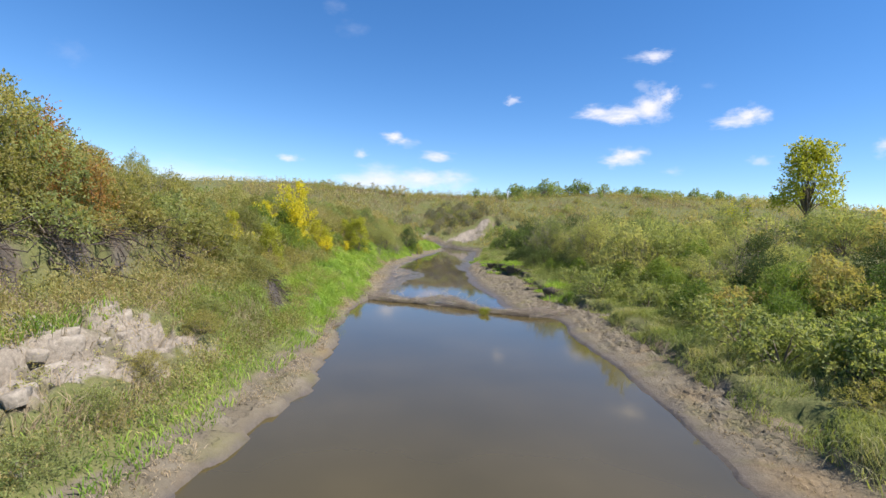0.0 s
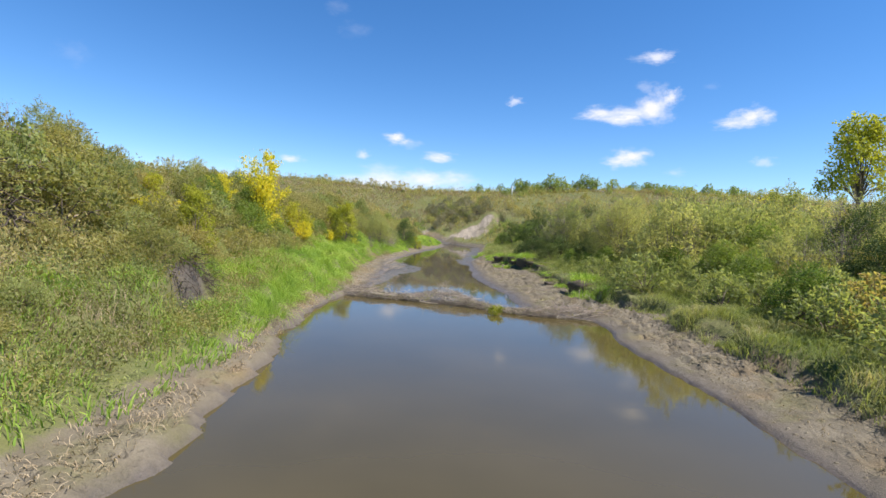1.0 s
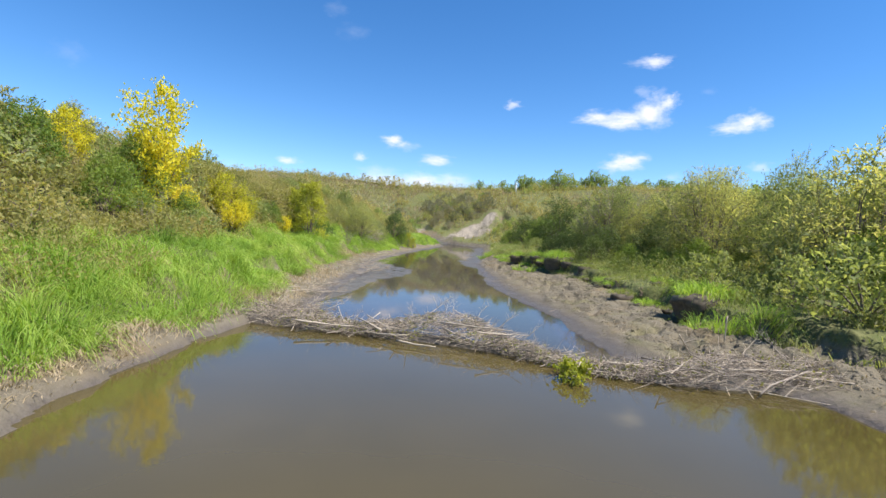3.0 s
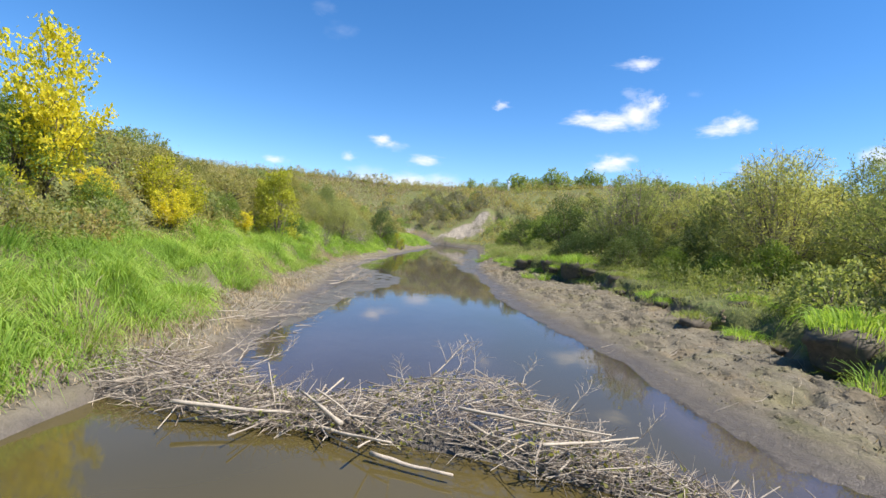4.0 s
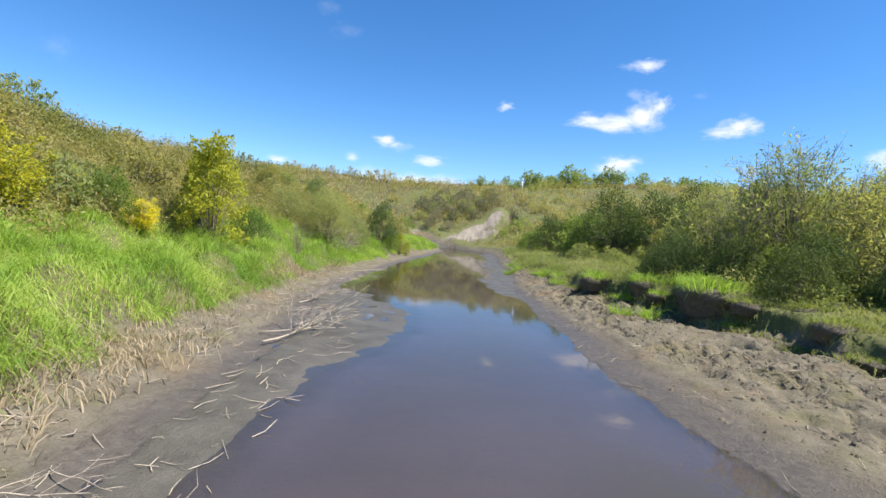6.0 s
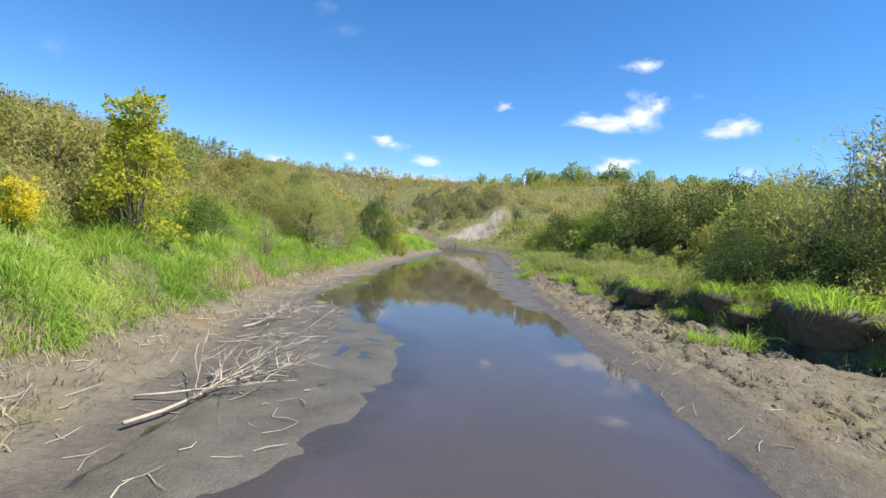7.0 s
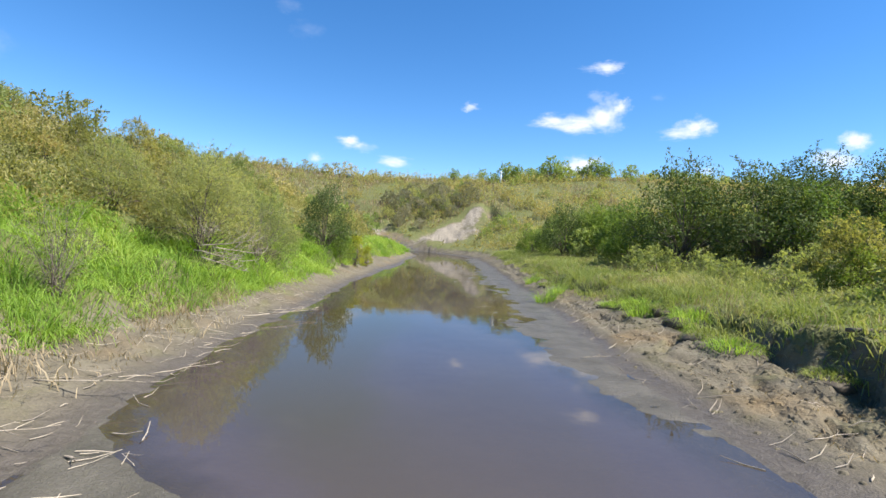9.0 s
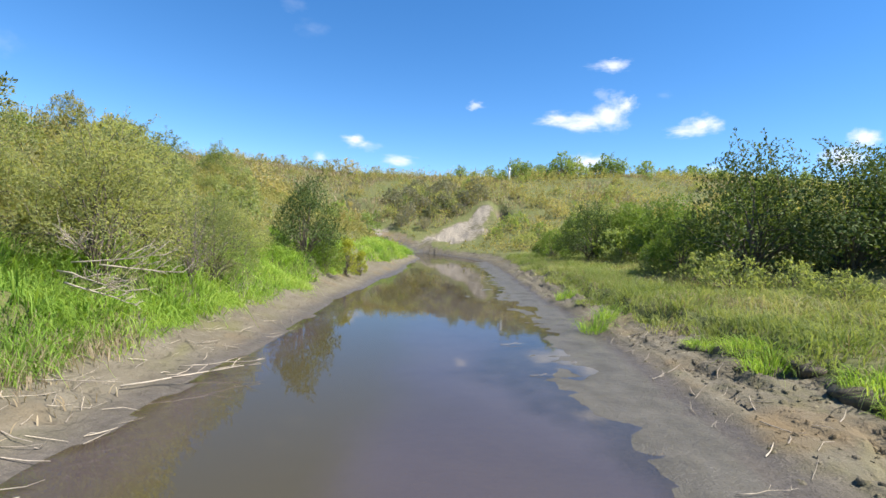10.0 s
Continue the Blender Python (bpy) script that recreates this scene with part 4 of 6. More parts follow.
# single bushes and trees of the left side
overhang = Nursery(plant("hawthorn_bush", "dense mixed bush with olive and rusty leaves on the bluff's rim", "bush", "bushes on the rim", OLIVE, BARK, 63, h=2.9, spread=1.6, lumps=16, count=4600, leaf=0.09, aspect=0.5, shoots=5),
                   plant("hawthorn_bush", "dense green bush overhanging the bluff's rim", "bush", "bushes on the rim", SAGE, BARK, 64, h=2.6, spread=1.5, lumps=15, count=4400, leaf=0.09, aspect=0.5, shoots=5))
for k, x, y, size, tall in ((0, -10.6, 15.2, 0.95, 1.1), (1, -10.0, 16.2, 0.85, 1.0), (0, -10.2, 17.6, 0.8, 0.95), (1, -11.6, 16.8, 0.95, 1.1), (0, -9.6, 18.8, 0.6, 0.9), (0, -9.4, 15.0, 0.6, 0.9), (1, -9.2, 20.4, 0.5, 0.9), (0, -10.4, 20.4, 0.65, 0.9), (1, -12.2, 14.4, 1.0, 1.0), (0, -12.4, 18.6, 0.8, 1.0), (1, -9.0, 17.2, 0.45, 0.9)):
    overhang.put(k, x, y, size * 1.2, tall=tall)
rusty = Nursery(plant("rusty_sapling", "slender sapling with rusty autumn leaves on the rim", "tree", "rusty saplings", RUSTY, BARK, 66, h=3.5, spread=0.42, stems=5, twigs=18, per_twig=16, leaf=0.09, aspect=0.55, arch=1.2, flat=0.5, crown=0.25))
rusty.put(0, -10.0, 16.6, 1.05)
rusty.put(0, -8.7, 17.0, 0.85)
rusty.put(0, -9.2, 16.2, 0.7)
for k, x, y, size, tall in ((0, -8.6, 21.6, 0.5, 0.9), (1, -10.8, 23.0, 0.55, 0.9), (0, -9.4, 24.2, 0.6, 0.9), (0, -11.8, 24.8, 0.7, 0.9), (1, -9.0, 26.6, 0.5, 0.9), (0, -10.8, 27.6, 0.65, 1.0), (1, -12.2, 29.0, 0.7, 0.9), (0, -9.8, 29.6, 0.55, 0.9), (0, -11.6, 31.6, 0.7, 1.0), (1, -10.0, 32.4, 0.5, 0.9), (0, -7.4, 20.2, 0.3, 0.8), (1, -7.0, 22.4, 0.3, 0.8), (0, -7.8, 24.6, 0.35, 0.8), (1, -3.5, 9.8, 0.34, 0.7), (1, -3.9, 11.6, 0.3, 0.8), (0, -4.2, 13.4, 0.3, 0.7), (0, -4.6, 16.2, 0.36, 0.7), (1, -5.4, 17.8, 0.36, 0.7), (0, -13.4, 27.0, 0.8, 0.9), (0, -13.6, 22.0, 0.8, 0.9)):
    overhang.put(k, x, y, size, tall=tall)
for k, x, y, size, tall in ((0, -6.35, 22.4, 0.5, 0.75), (1, -6.6, 23.4, 0.55, 0.7), (0, -6.8, 24.6, 0.6, 0.75), (1, -7.2, 26.2, 0.5, 0.8), (1, -7.3, 22.8, 0.6, 0.8), (0, -7.9, 24.4, 0.7, 0.8)):
    overhang.put(k, x, y, size, tall=tall)
for k, x, y, size, tall in ((0, -12.2, 40.2, 1.5, 1.35), (1, -10.6, 37.2, 0.8, 0.9), (0, -12.6, 45.8, 1.0, 1.0), (1, -12.0, 47.0, 0.9, 1.05), (1, -11.2, 44.6, 0.75, 0.9), 
                            (1, -11.4, 50.6, 0.6, 0.8), (1, -9.2, 26.5, 0.8, 0.85), (0, -8.6, 24.6, 0.6, 0.8), (1, -12.2, 42.0, 0.7, 0.9), (0, -13.2, 37.0, 0.9, 0.9)):
    sapling.put(k, x, y, size * 0.8, tall=tall)
poplar_green = plant("green_sapling", "bushy young tree with yellowish green leaves", "tree", "green saplings", POPLAR, BARK, 19, h=4.6, spread=1.15, lumps=20, count=4200, leaf=0.115, aspect=0.6, shoots=3)
young = Nursery(poplar_green)
young.put(0, -10.7, 53.2, 0.9)
young.put(0, -11.9, 54.4, 0.66)
young.put(0, -13.4, 56.9, 0.5)
young.put(0, -7.1, 25.4, 0.55)
young.put(0, -10.2, 27.5, 0.45)
for k, x, y, size in ((1, -11.0, 36.4, 0.62), (1, -12.8, 39.8, 0.7), (1, -11.6, 41.4, 0.5), (1, -12.4, 34.6, 0.6), (1, -11.2, 57.0, 0.5), (1, -12.0, 50.0, 0.42)):
    dark_bush.put(k, x, y, size)
for k, x, y, size, tall in ((0, -10.4, 65.0, 0.76, 1.0), (1, -11.4, 66.8, 0.85, 0.95), (0, -9.9, 68.4, 0.62, 1.0), (1, -12.2, 69.2, 0.8, 1.0), (1, -10.6, 71.2, 0.55, 1.0), (1, -12.6, 64.4, 0.6, 1.0)):
    big_willow.put(k, x, y, size, tall=tall)
dark_bush.put(0, -9.6, 75.6, 0.62, tall=1.25)
dark_bush.put(1, -9.0, 76.4, 0.45, tall=1.2)
young.put(0, -8.5, 78.4, 0.42)
young.put(0, -8.2, 80.4, 0.3)
# single bushes and trees of the right side
for k, x, y, size, tall in ((0, 8.6, 75.8, 1.2, 1.05), (1, 6.9, 78.0, 0.85, 1.0), (0, 11.6, 74.5, 1.2, 0.92), (0, 15.0, 76.0, 1.15, 0.95), (0, 18.8, 75.0, 1.1, 0.95), (1, 13.4, 74.0, 1.1, 0.9), (1, 17.0, 71.5, 1.0, 0.9), (0, 5.6, 88.5, 0.95, 1.0), (1, 7.6, 87.5, 1.0, 1.05),
                            (1, 10.2, 78.5, 1.15, 1.0), (1, 8.6, 83.5, 1.1, 1.0), (1, 3.8, 93.0, 0.75, 0.9), (1, 6.4, 96.0, 0.95, 1.0), (1, 9.6, 92.0, 1.0, 1.0), (1, 12.6, 64.5, 0.8, 0.9),
                            (0, 5.4, 55.2, 0.38, 0.9), (0, 6.2, 56.6, 0.45, 0.9), (0, 6.9, 58.2, 0.5, 0.9), (0, 7.0, 53.6, 0.45, 0.9), (0, 7.2, 50.6, 0.4, 0.9), (0, 8.2, 51.6, 0.5, 1.0), (1, 8.4, 47.4, 0.42, 0.9), (1, 9.2, 45.2, 0.4, 0.9), (1, 12.4, 26.0, 0.6, 0.9), (1, 13.6, 21.5, 0.6, 0.9), (1, 12.8, 30.2, 0.6, 1.0), (1, 15.2, 24.4, 0.7, 1.0), (1, 14.0, 17.4, 0.6, 0.9), (0, 16.4, 28.2, 0.6, 0.9), (1, 17.8, 21.8, 0.75, 1.0), (0, 18.6, 33.0, 0.7, 1.0), (1, 13.2, 33.6, 0.55, 1.0), (1, 16.6, 37.0, 0.7, 1.0), (0, 20.4, 26.0, 0.7, 1.0), (1, 12.0, 36.4, 0.5, 1.0), (0, 9.4, 49.6, 0.45, 0.9), (0, 7.4, 55.2, 0.4, 0.9),
                            (1, 8.2, 53.2, 0.5, 0.9), (1, 9.0, 65.4, 0.55, 0.8), (1, 10.4, 44.0, 0.5, 0.9)):
    dark_bush.put(k, x, y, size, tall=tall)
for k, x, y, size, tall in ((0, 9.6, 61.2, 1.0, 1.1), (1, 11.2, 62.8, 1.0, 1.0), (0, 9.2, 54.8, 1.1, 1.12), (1, 11.4, 52.8, 1.15, 1.0), (1, 10.2, 58.0, 1.0, 1.05), (0, 11.8, 46.0, 1.2, 1.0), (1, 13.6, 42.5, 1.15, 1.0), (0, 12.8, 49.4, 1.2, 1.05), (1, 15.6, 46.0, 1.2, 1.1)):
    big_willow.put(k, x, y, size, tall=tall)
for k, x, y, size, tall in ((0, 11.6, 50.0, 1.3, 1.0), (1, 14.5, 38.5, 1.3, 1.1)):
    willow.put(k, x, y, size, tall=tall)
bare_willow = Nursery(plant("bare_willow", "half-bare willow of thin purplish-brown twigs", "bush", "half-bare willows", WILLOW, TWIG, 65, h=3.4, spread=1.5, stems=26, twigs=14, per_twig=2, leaf=0.12, aspect=0.3, flat=0.4, crown=0.2, arch=1.3, twig_wood=1, thick=0.016))
for x, y, size in ((18.5, 34.0, 1.0), (21.0, 36.5, 1.1), (15.6, 41.0, 1.0), (10.6, 53.8, 1.15), (9.0, 54.2, 1.5), (7.9, 55.0, 1.3), (11.4, 46.0, 1.45), (12.4, 56.6, 1.2), (9.2, 59.0, 1.15), (-11.0, 22.6, 0.55), (-9.8, 36.4, 0.5), (-9.4, 66.6, 0.6), (24.0, 30.0, 1.0), (14.4, 29.5, 0.7), (-9.8, 59.0, 0.55), (13.0, 37.0, 0.9), (16.5, 31.0, 0.8)):
    bare_willow.put(0, x, y, size)
poplar.put(0, 38.0, 62.8, 1.0, tall=1.08, sink=0.3)
pale_tree.put(0, 31.0, 63.5, 1.0, sink=0.3)
for x, y, size in ((37.0, 59.5, 1.3), (39.6, 60.0, 1.2), (35.0, 60.5, 1.1), (41.5, 62.0, 1.3), (32.5, 60.0, 1.2)):
    far_bush.put(1, x, y, size)


def scatter(count, y0, y1, side, near, far_off, gap, rng, keep=None):
    """Spots on one side, between two distances from the bank's foot."""
    spots = []
    for _ in range(count * 30):
        if len(spots) >= count:
            break
        y = rng.uniform(y0, y1)
        off = near + (far_off - near) * rng.uniform(0, 1)
        x = float(along(LEFT_BANK, y)) - off if side < 0 else float(along(RIGHT_BANK, y)) + off
        if y < 1 + 0.9 * abs(x - 3.4) or (keep and not keep(x, y, off)):
            continue
        if all((x - a) ** 2 + (y - b) ** 2 > gap * gap for a, b in spots):
            spots.append((x, y))
    return spots


rng = np.random.default_rng(5)
off_bluff = lambda x, y, off: not (y < 18.5 and off < 5.6)
for i, (x, y) in enumerate(scatter(86, 4, 86, -1, 3.6, 11.0, 0.95, rng, off_bluff)):
    shrub.put((0, 1, 2, 1, 2)[i % 5], x, y, rng.choice((0.6, 0.9, 1.3)) * rng.uniform(0.9, 1.15))
for i, (x, y) in enumerate(scatter(60, 13, 40, -1, 3.4, 10.0, 0.8, rng, off_bluff)):
    shrub.put((1, 0, 1, 2)[i % 4], x, y, rng.choice((0.5, 0.75, 1.0)) * rng.uniform(0.9, 1.15))
for i, (x, y) in enumerate(scatter(26, 22, 100, -1, 5.5, 13, 2.2, rng, lambda x, y, off: y < 47 or y > 65)):
    willow.put(i, x, y, rng.uniform(0.45, 0.75))
for i, (x, y) in enumerate(scatter(48, 6, 40, 1, 1.8, 8, 1.2, rng)):
    shrub.put((2, 2, 2, 2, 2, 0)[i % 6], x, y, rng.uniform(0.8, 1.4))
for i, (x, y) in enumerate(scatter(56, 6, 62, 1, 1.6, 9, 1.15, rng, lambda x, y, off: off > 4.2 or y < 32)):
    shrub.put((2, 2, 1, 2, 2)[i % 5], x, y, rng.uniform(0.6, 1.2))
for i, (x, y) in enumerate(scatter(50, 4, 66, 1, 4.2, 24, 2.0, rng, lambda x, y, off: off > 6.5 or y < 40)):
    willow.put((0, 1, 1, 0, 2)[i % 5], x, y, rng.choice((0.6, 0.8, 1.0, 1.3)) * rng.uniform(0.9, 1.1) * (1.15 if y > 36 and x > 11 else 1.0))
for i, (x, y) in enumerate(scatter(30, 62, 104, 1, 4.2, 10, 1.4, rng)):
    shrub.put(2, x, y, rng.uniform(0.7, 1.1))
for i, (x, y) in enumerate(scatter(36, 8, 110, 1, 20, 50, 2.8, rng)):
    far_bush.put(i % 2, x, y, rng.uniform(0.8, 1.25))
for i, (x, y) in enumerate(scatter(32, 80, 112, 1, 5, 26, 2.4, rng)):
    far_bush.put(i, x, y, rng.uniform(0.7, 1.15))
for i, (x, y) in enumerate(scatter(34, 80, 116, -1, 3.0, 34, 2.4, rng)):
    far_bush.put(i, x, y, rng.uniform(0.5, 1.0))
def in_gully(x, y):
    """Where the far hill stays bare: the slump and the creek's bend."""
    down = (134 - y) / 16.0
    fan = (np.abs(x - 1.6 + 7.0 * down) < 1.8 + 3.6 * np.clip(down, 0, 1)) & (y < 135) & (y > 116)
    bed = (x > along(LEFT_EDGE, y) - 1.5) & (x < along(RIGHT_EDGE, y) + 1.5) & (y < 124)
    side = ((x + 16) / 4.2) ** 2 + ((y - 124) / 4.0) ** 2 < 1
    return fan | bed | side


for i in range(36):
    x, y = rng.uniform(-46, -22), rng.uniform(40, 118)
    far_bush.put(i, x, y, rng.uniform(0.5, 0.95))
# hill across the valley, with grey willows in the gully
grey_bush = Nursery(plant("grey_willow", "grey half-bare willow in the gully", "bush", "grey willows", GREY, TWIG, 67, h=2.6, spread=1.7, lumps=9, count=620, leaf=0.22, aspect=0.45, shoots=4))
for x, y, size in ((-13, 133, 1.0), (-11, 130, 0.9), (-9, 133, 1.1), (-7, 130.5, 0.9), (-5.5, 133.5, 1.1), (-3.5, 131, 0.8), (-2.5, 134.5, 1.1), (-0.5, 137, 1.1), (-8, 137, 1.2), (-11.5, 137, 1.1), (-4.5, 138, 1.2), (-14.5, 137, 1.0), (-1, 141, 1.1), (-6.5, 141, 1.2), (-11, 141.5, 1.1), (-12.5, 117, 0.6), (-10.8, 113, 0.55), (-15, 119.5, 0.7), (-18.5, 121, 0.8), (-8.2, 125.5, 0.7), (-11.5, 126, 0.8), (-22, 127, 0.9), (-20, 132, 1.0)):
    grey_bush.put(0, x, y, size)
for x, y, k, size in ((3.6, 122.5, 2, 0.9), (5.2, 124, 2, 0.8), (1.6, 120.5, 2, 0.55), (7.5, 121, 0, 0.9), (-12, 134, 1, 1.0), (-9, 136, 1, 1.1), (-6, 135, 1, 1.15), (-3, 137, 1, 1.05), (-7.5, 131, 1, 0.8), (-10.5, 139, 1, 1.1), (-4.5, 132.5, 1, 0.9), (-1.5, 140, 0, 1.0), (6.5, 138, 0, 0.8), (-14, 130, 1, 0.8), (9, 133, 0, 0.9), (11, 128, 0, 1.0)):
    far_bush.put(k, x, y, size)
for i in range(110):
    x, y = rng.uniform(-62, 75), rng.uniform(112, 164)
    if in_gully(x, y):
        continue
    far_bush.put(int(rng.choice((0, 1, 1, 2, 2))), x, y, rng.uniform(0.4, 1.1) * (0.75 if x < -8 else 1.0))
skyline = [(x, 168) for x in np.arange(8, 32, 1.7)] + [(x, 171) for x in np.arange(42, 76, 2.1)] + [(-3.5, 166), (-0.5, 167), (2.5, 167), (36, 168), (84, 172), (92, 172), (104, 172)]
for i, (x, y) in enumerate(skyline):
    far_tree.put(i, x + rng.uniform(-0.5, 0.5), y - 3 + rng.uniform(-3, 2), rng.uniform(0.7, 1.15) * (0.6 if x < 6 else 0.75 if x > 38 else 1.0), sink=0.6)
for x, s in ((-30, 0.75), (-27, 0.8), (-33, 0.6), (-38, 0.65), (-42, 0.6), (-46, 0.55), (-22, 0.5), (-18, 0.45), (-52, 0.6)):
    far_bush.put(0, x, 162 + rng.uniform(-3, 3), s * 1.7)


# ---- grasses and weeds ----
def off_cut(p):
    """Which spots lie clear of the rooty cuts in the bank."""
    out = along(LEFT_BANK, p[:, 1]) - p[:, 0]
    return ~(((out > 1.35) & (out < 2.35) & (p[:, 1] > 22.0) & (p[:, 1] < 26.8)) | ((out > 5.15) & (out < 5.75) & (p[:, 1] > 13) & (p[:, 1] < 18)))


def bank_points(n, y0, y1, side, near, far_off, rng, lumps=0.0, seed=0):
    y = rng.uniform(y0, y1, n)
    off = near + (far_off - near) * rng.uniform(0, 1, n)
    x = along(LEFT_BANK, y) - off if side < 0 else along(RIGHT_BANK, y) + off
    if lumps:
        keep = vnoise(x * 0.9, y * 0.9, seed) > lumps * rng.uniform(0.4, 1.3, n)
        x, y, off = x[keep], y[keep], off[keep]
    keep = y > 0.9 * np.abs(x - 3.4)
    x, y, off = x[keep], y[keep], off[keep]
    keep = off_cut(np.stack([x, y], -1))
    x, y, off = x[keep], y[keep], off[keep]
    z = ground_z(x, y)
    return np.stack([x, y, z - 0.03], -1), off


def grass(name, label, mat, p, height, width, lean, bend, rng, seed):
    """Blades that lean together in tufts."""
    n = len(p)
    a = 2 * np.pi * vnoise(p[:, 0] * 0.7, p[:, 1] * 0.7, seed) * 2 + rng.normal(0, 1.3, n)
    h = height * rng.uniform(0.55, 1.15, n) * (0.45 + 0.85 * vnoise(p[:, 0] * 0.55, p[:, 1] * 0.55, seed + 1) ** 1.6)
    l = lean * rng.uniform(0.3, 1.3, n)
    tip = np.stack([np.cos(a) * l, np.sin(a) * l, np.ones(n)], -1) * h[:, None]
    g = Geo().blades(p, tip, width * rng.uniform(0.6, 1.3, n), bend * rng.uniform(0.3, 1.4, n), rng)
    return tagged(part(name, g, mat), label, "grass", kind="stuff")


def tussocks(name, label, mat, spots, blades, height, radius, width, rng, droop=0.6):
    """Domed tufts whose blades spill outwards."""
    n = len(spots) * blades
    size = np.repeat(rng.uniform(0.65, 1.25, len(spots)), blades)
    lean = np.repeat(rng.normal(0, 0.22, (len(spots), 2)), blades, 0)
    a, r = rng.uniform(0, 2 * np.pi, n), np.sqrt(rng.uniform(0, 1, n))
    way = np.stack([np.cos(a), np.sin(a)], -1)
    foot = np.repeat(spots[:, :2], blades, 0) + way * (r * radius * size)[:, None]
    p = np.concatenate([foot, ground_z(foot[:, 0], foot[:, 1])[:, None] - 0.03], 1)
    h = height * size * rng.uniform(0.35, 1.15, n) * (1 - 0.3 * r)
    flat = way * (0.25 + 0.75 * r * rng.uniform(0.4, 1.3, n))[:, None] + lean + rng.normal(0, 0.42, (n, 2))
    tip = np.concatenate([flat, np.ones((n, 1))], 1) * h[:, None]
    g = Geo().blades(p, tip, width * rng.uniform(0.6, 1.3, n), droop * rng.uniform(0.2, 1.2, n) * (0.4 + 0.6 * r), rng)
    return tagged(part(name, g, mat), label, "grass", kind="stuff")


rng = np.random.default_rng(8)
p, off = bank_points(170, 22, 64, -1, -0.05, 3.9, rng)
tussocks("reed_grass", "tall lush green reed grass in domed tussocks", REED, p, 330, 0.75, 0.44, 0.013, rng, 0.95)
p, off = bank_points(46000, 24, 64, -1, -0.15, 4.1, rng, 0.12, 3)
p = p[(pitted(p[:, 0] * 0.62, p[:, 1] * 0.55, 68) < 0.55) | (rng.uniform(0, 1, len(p)) < 0.35)]
off = along(LEFT_BANK, p[:, 1]) - p[:, 0]
grass("reed_grass", "tall lush green reed grass along the bank", REED, p, 0.42 * np.clip(0.6 + off * 0.8, 0.5, 1), 0.014, 1.3, 0.75, rng, 101)
p, off = bank_points(95, 26, 80, -1, -0.05, 0.5, rng)
tussocks("reed_grass", "reed grass spilling over the bank's edge", REED, p, 300, 0.5, 0.58, 0.014, rng, 1.35)
p, off = bank_points(200, 60, 108, -1, 0.0, 2.6, rng)
tussocks("reed_grass", "tall lush green reed grass in domed tussocks", REED, p, 90, 0.7, 0.42, 0.022, rng, 0.8)
p, off = bank_points(13000, 60, 108, -1, -0.2, 2.6, rng, 0.2, 4)
grass("reed_grass", "tall lush green reed grass along the bank", REED, p, 0.55, 0.022, 1.0, 0.6, rng, 111)
p, off = bank_points(36000, 4, 34, 1, -0.3, 3.4, rng, 0.3, 5)
grass("bank_grass", "knee-high yellow-green grass over the mud edge", MEADOW, p, 0.5, 0.015, 1.0, 0.5, rng, 121)
p, off = bank_points(22000, 34, 58, 1, -0.3, 4.2, rng, 0.62, 6)
grass("bank_grass", "patchy yellow-green grass on trodden mud", MEADOW, p, 0.42, 0.015, 1.0, 0.45, rng, 131)
p, off = bank_points(560, 57, 100, 1, 0.0, 6.8, rng)
tussocks("meadow_grass", "bright green grass in loose tufts on the low flat", MEADOW, p, 70, 0.5, 0.48, 0.018, rng, 0.6)
p, off = bank_points(28000, 57, 100, 1, -0.1, 6.8, rng, 0.2, 7)
grass("meadow_grass", "bright green grass on the low flat", MEADOW, p, 0.5, 0.016, 0.9, 0.45, rng, 141)
p, off = bank_points(11000, 57, 96, 1, 0.4, 6.8, rng, 0.6, 27)
grass("dry_grass", "dry straw stalks among the meadow grass", STRAW, p, 0.5, 0.012, 0.6, 0.25, rng, 195)
p = np.array([(0.5, 68.9, 0), (1.1, 69.8, 0), (3.9, 52, 0), (3.1, 52.2, 0), (7.4, 34.3, 0), (7.8, 63.5, 0), (7.0, 35.0, 0), (7.9, 33.6, 0), (2.2, 64.2, 0), (2.6, 62.0, 0), (3.3, 57.4, 0), (0.9, 74.5, 0)])
tussocks("grass_tuft", "fresh green tufts of grass on the bare mud", REED, p, 170, 0.62, 0.3, 0.014, rng, 0.55)
p, off = bank_points(15000, 6, 24, -1, -0.2, 4.0, rng, 0.55, 9)
p = p[~((off > 1.5) & (off < 3.4) & (p[:, 1] > 8) & (p[:, 1] < 16.5))]
grass("bluff_grass", "loose green grass on the foot of the bluff", REED, p, 0.45, 0.022, 0.7, 0.3, rng, 151)
y = rng.uniform(26, 62, 18000)
u = rng.uniform(0.25, 1.12, len(y))
x = along(LEFT_EDGE, y) + (along(LEFT_BANK, y) - along(LEFT_EDGE, y)) * u
keep = rng.uniform(0, 1, len(y)) < np.where(y < 46, 1.0, 0.35) * smooth(0.2, 0.9, u)
p = np.stack([x, y, ground_z(x, y) - 0.02], -1)[keep]
grass("dry_reed_stubble", "pale dry reed stubble on the drained shore", STRAW, p, 0.26, 0.016, 0.9, 0.2, rng, 161)
y = rng.uniform(33.5, 64, 9000)
x = along(LEFT_BANK, y) + rng.normal(0.05, 0.22, len(y))
keep = vnoise(x * 0.3, y * 0.5, 57) > 0.42
p = np.stack([x, y, ground_z(x, y) - 0.02], -1)[keep]
grass("dry_reed_stubble", "pale dry reed stalks standing under the bank's edge", STRAW, p, 0.46, 0.012, 0.45, 0.15, rng, 163)
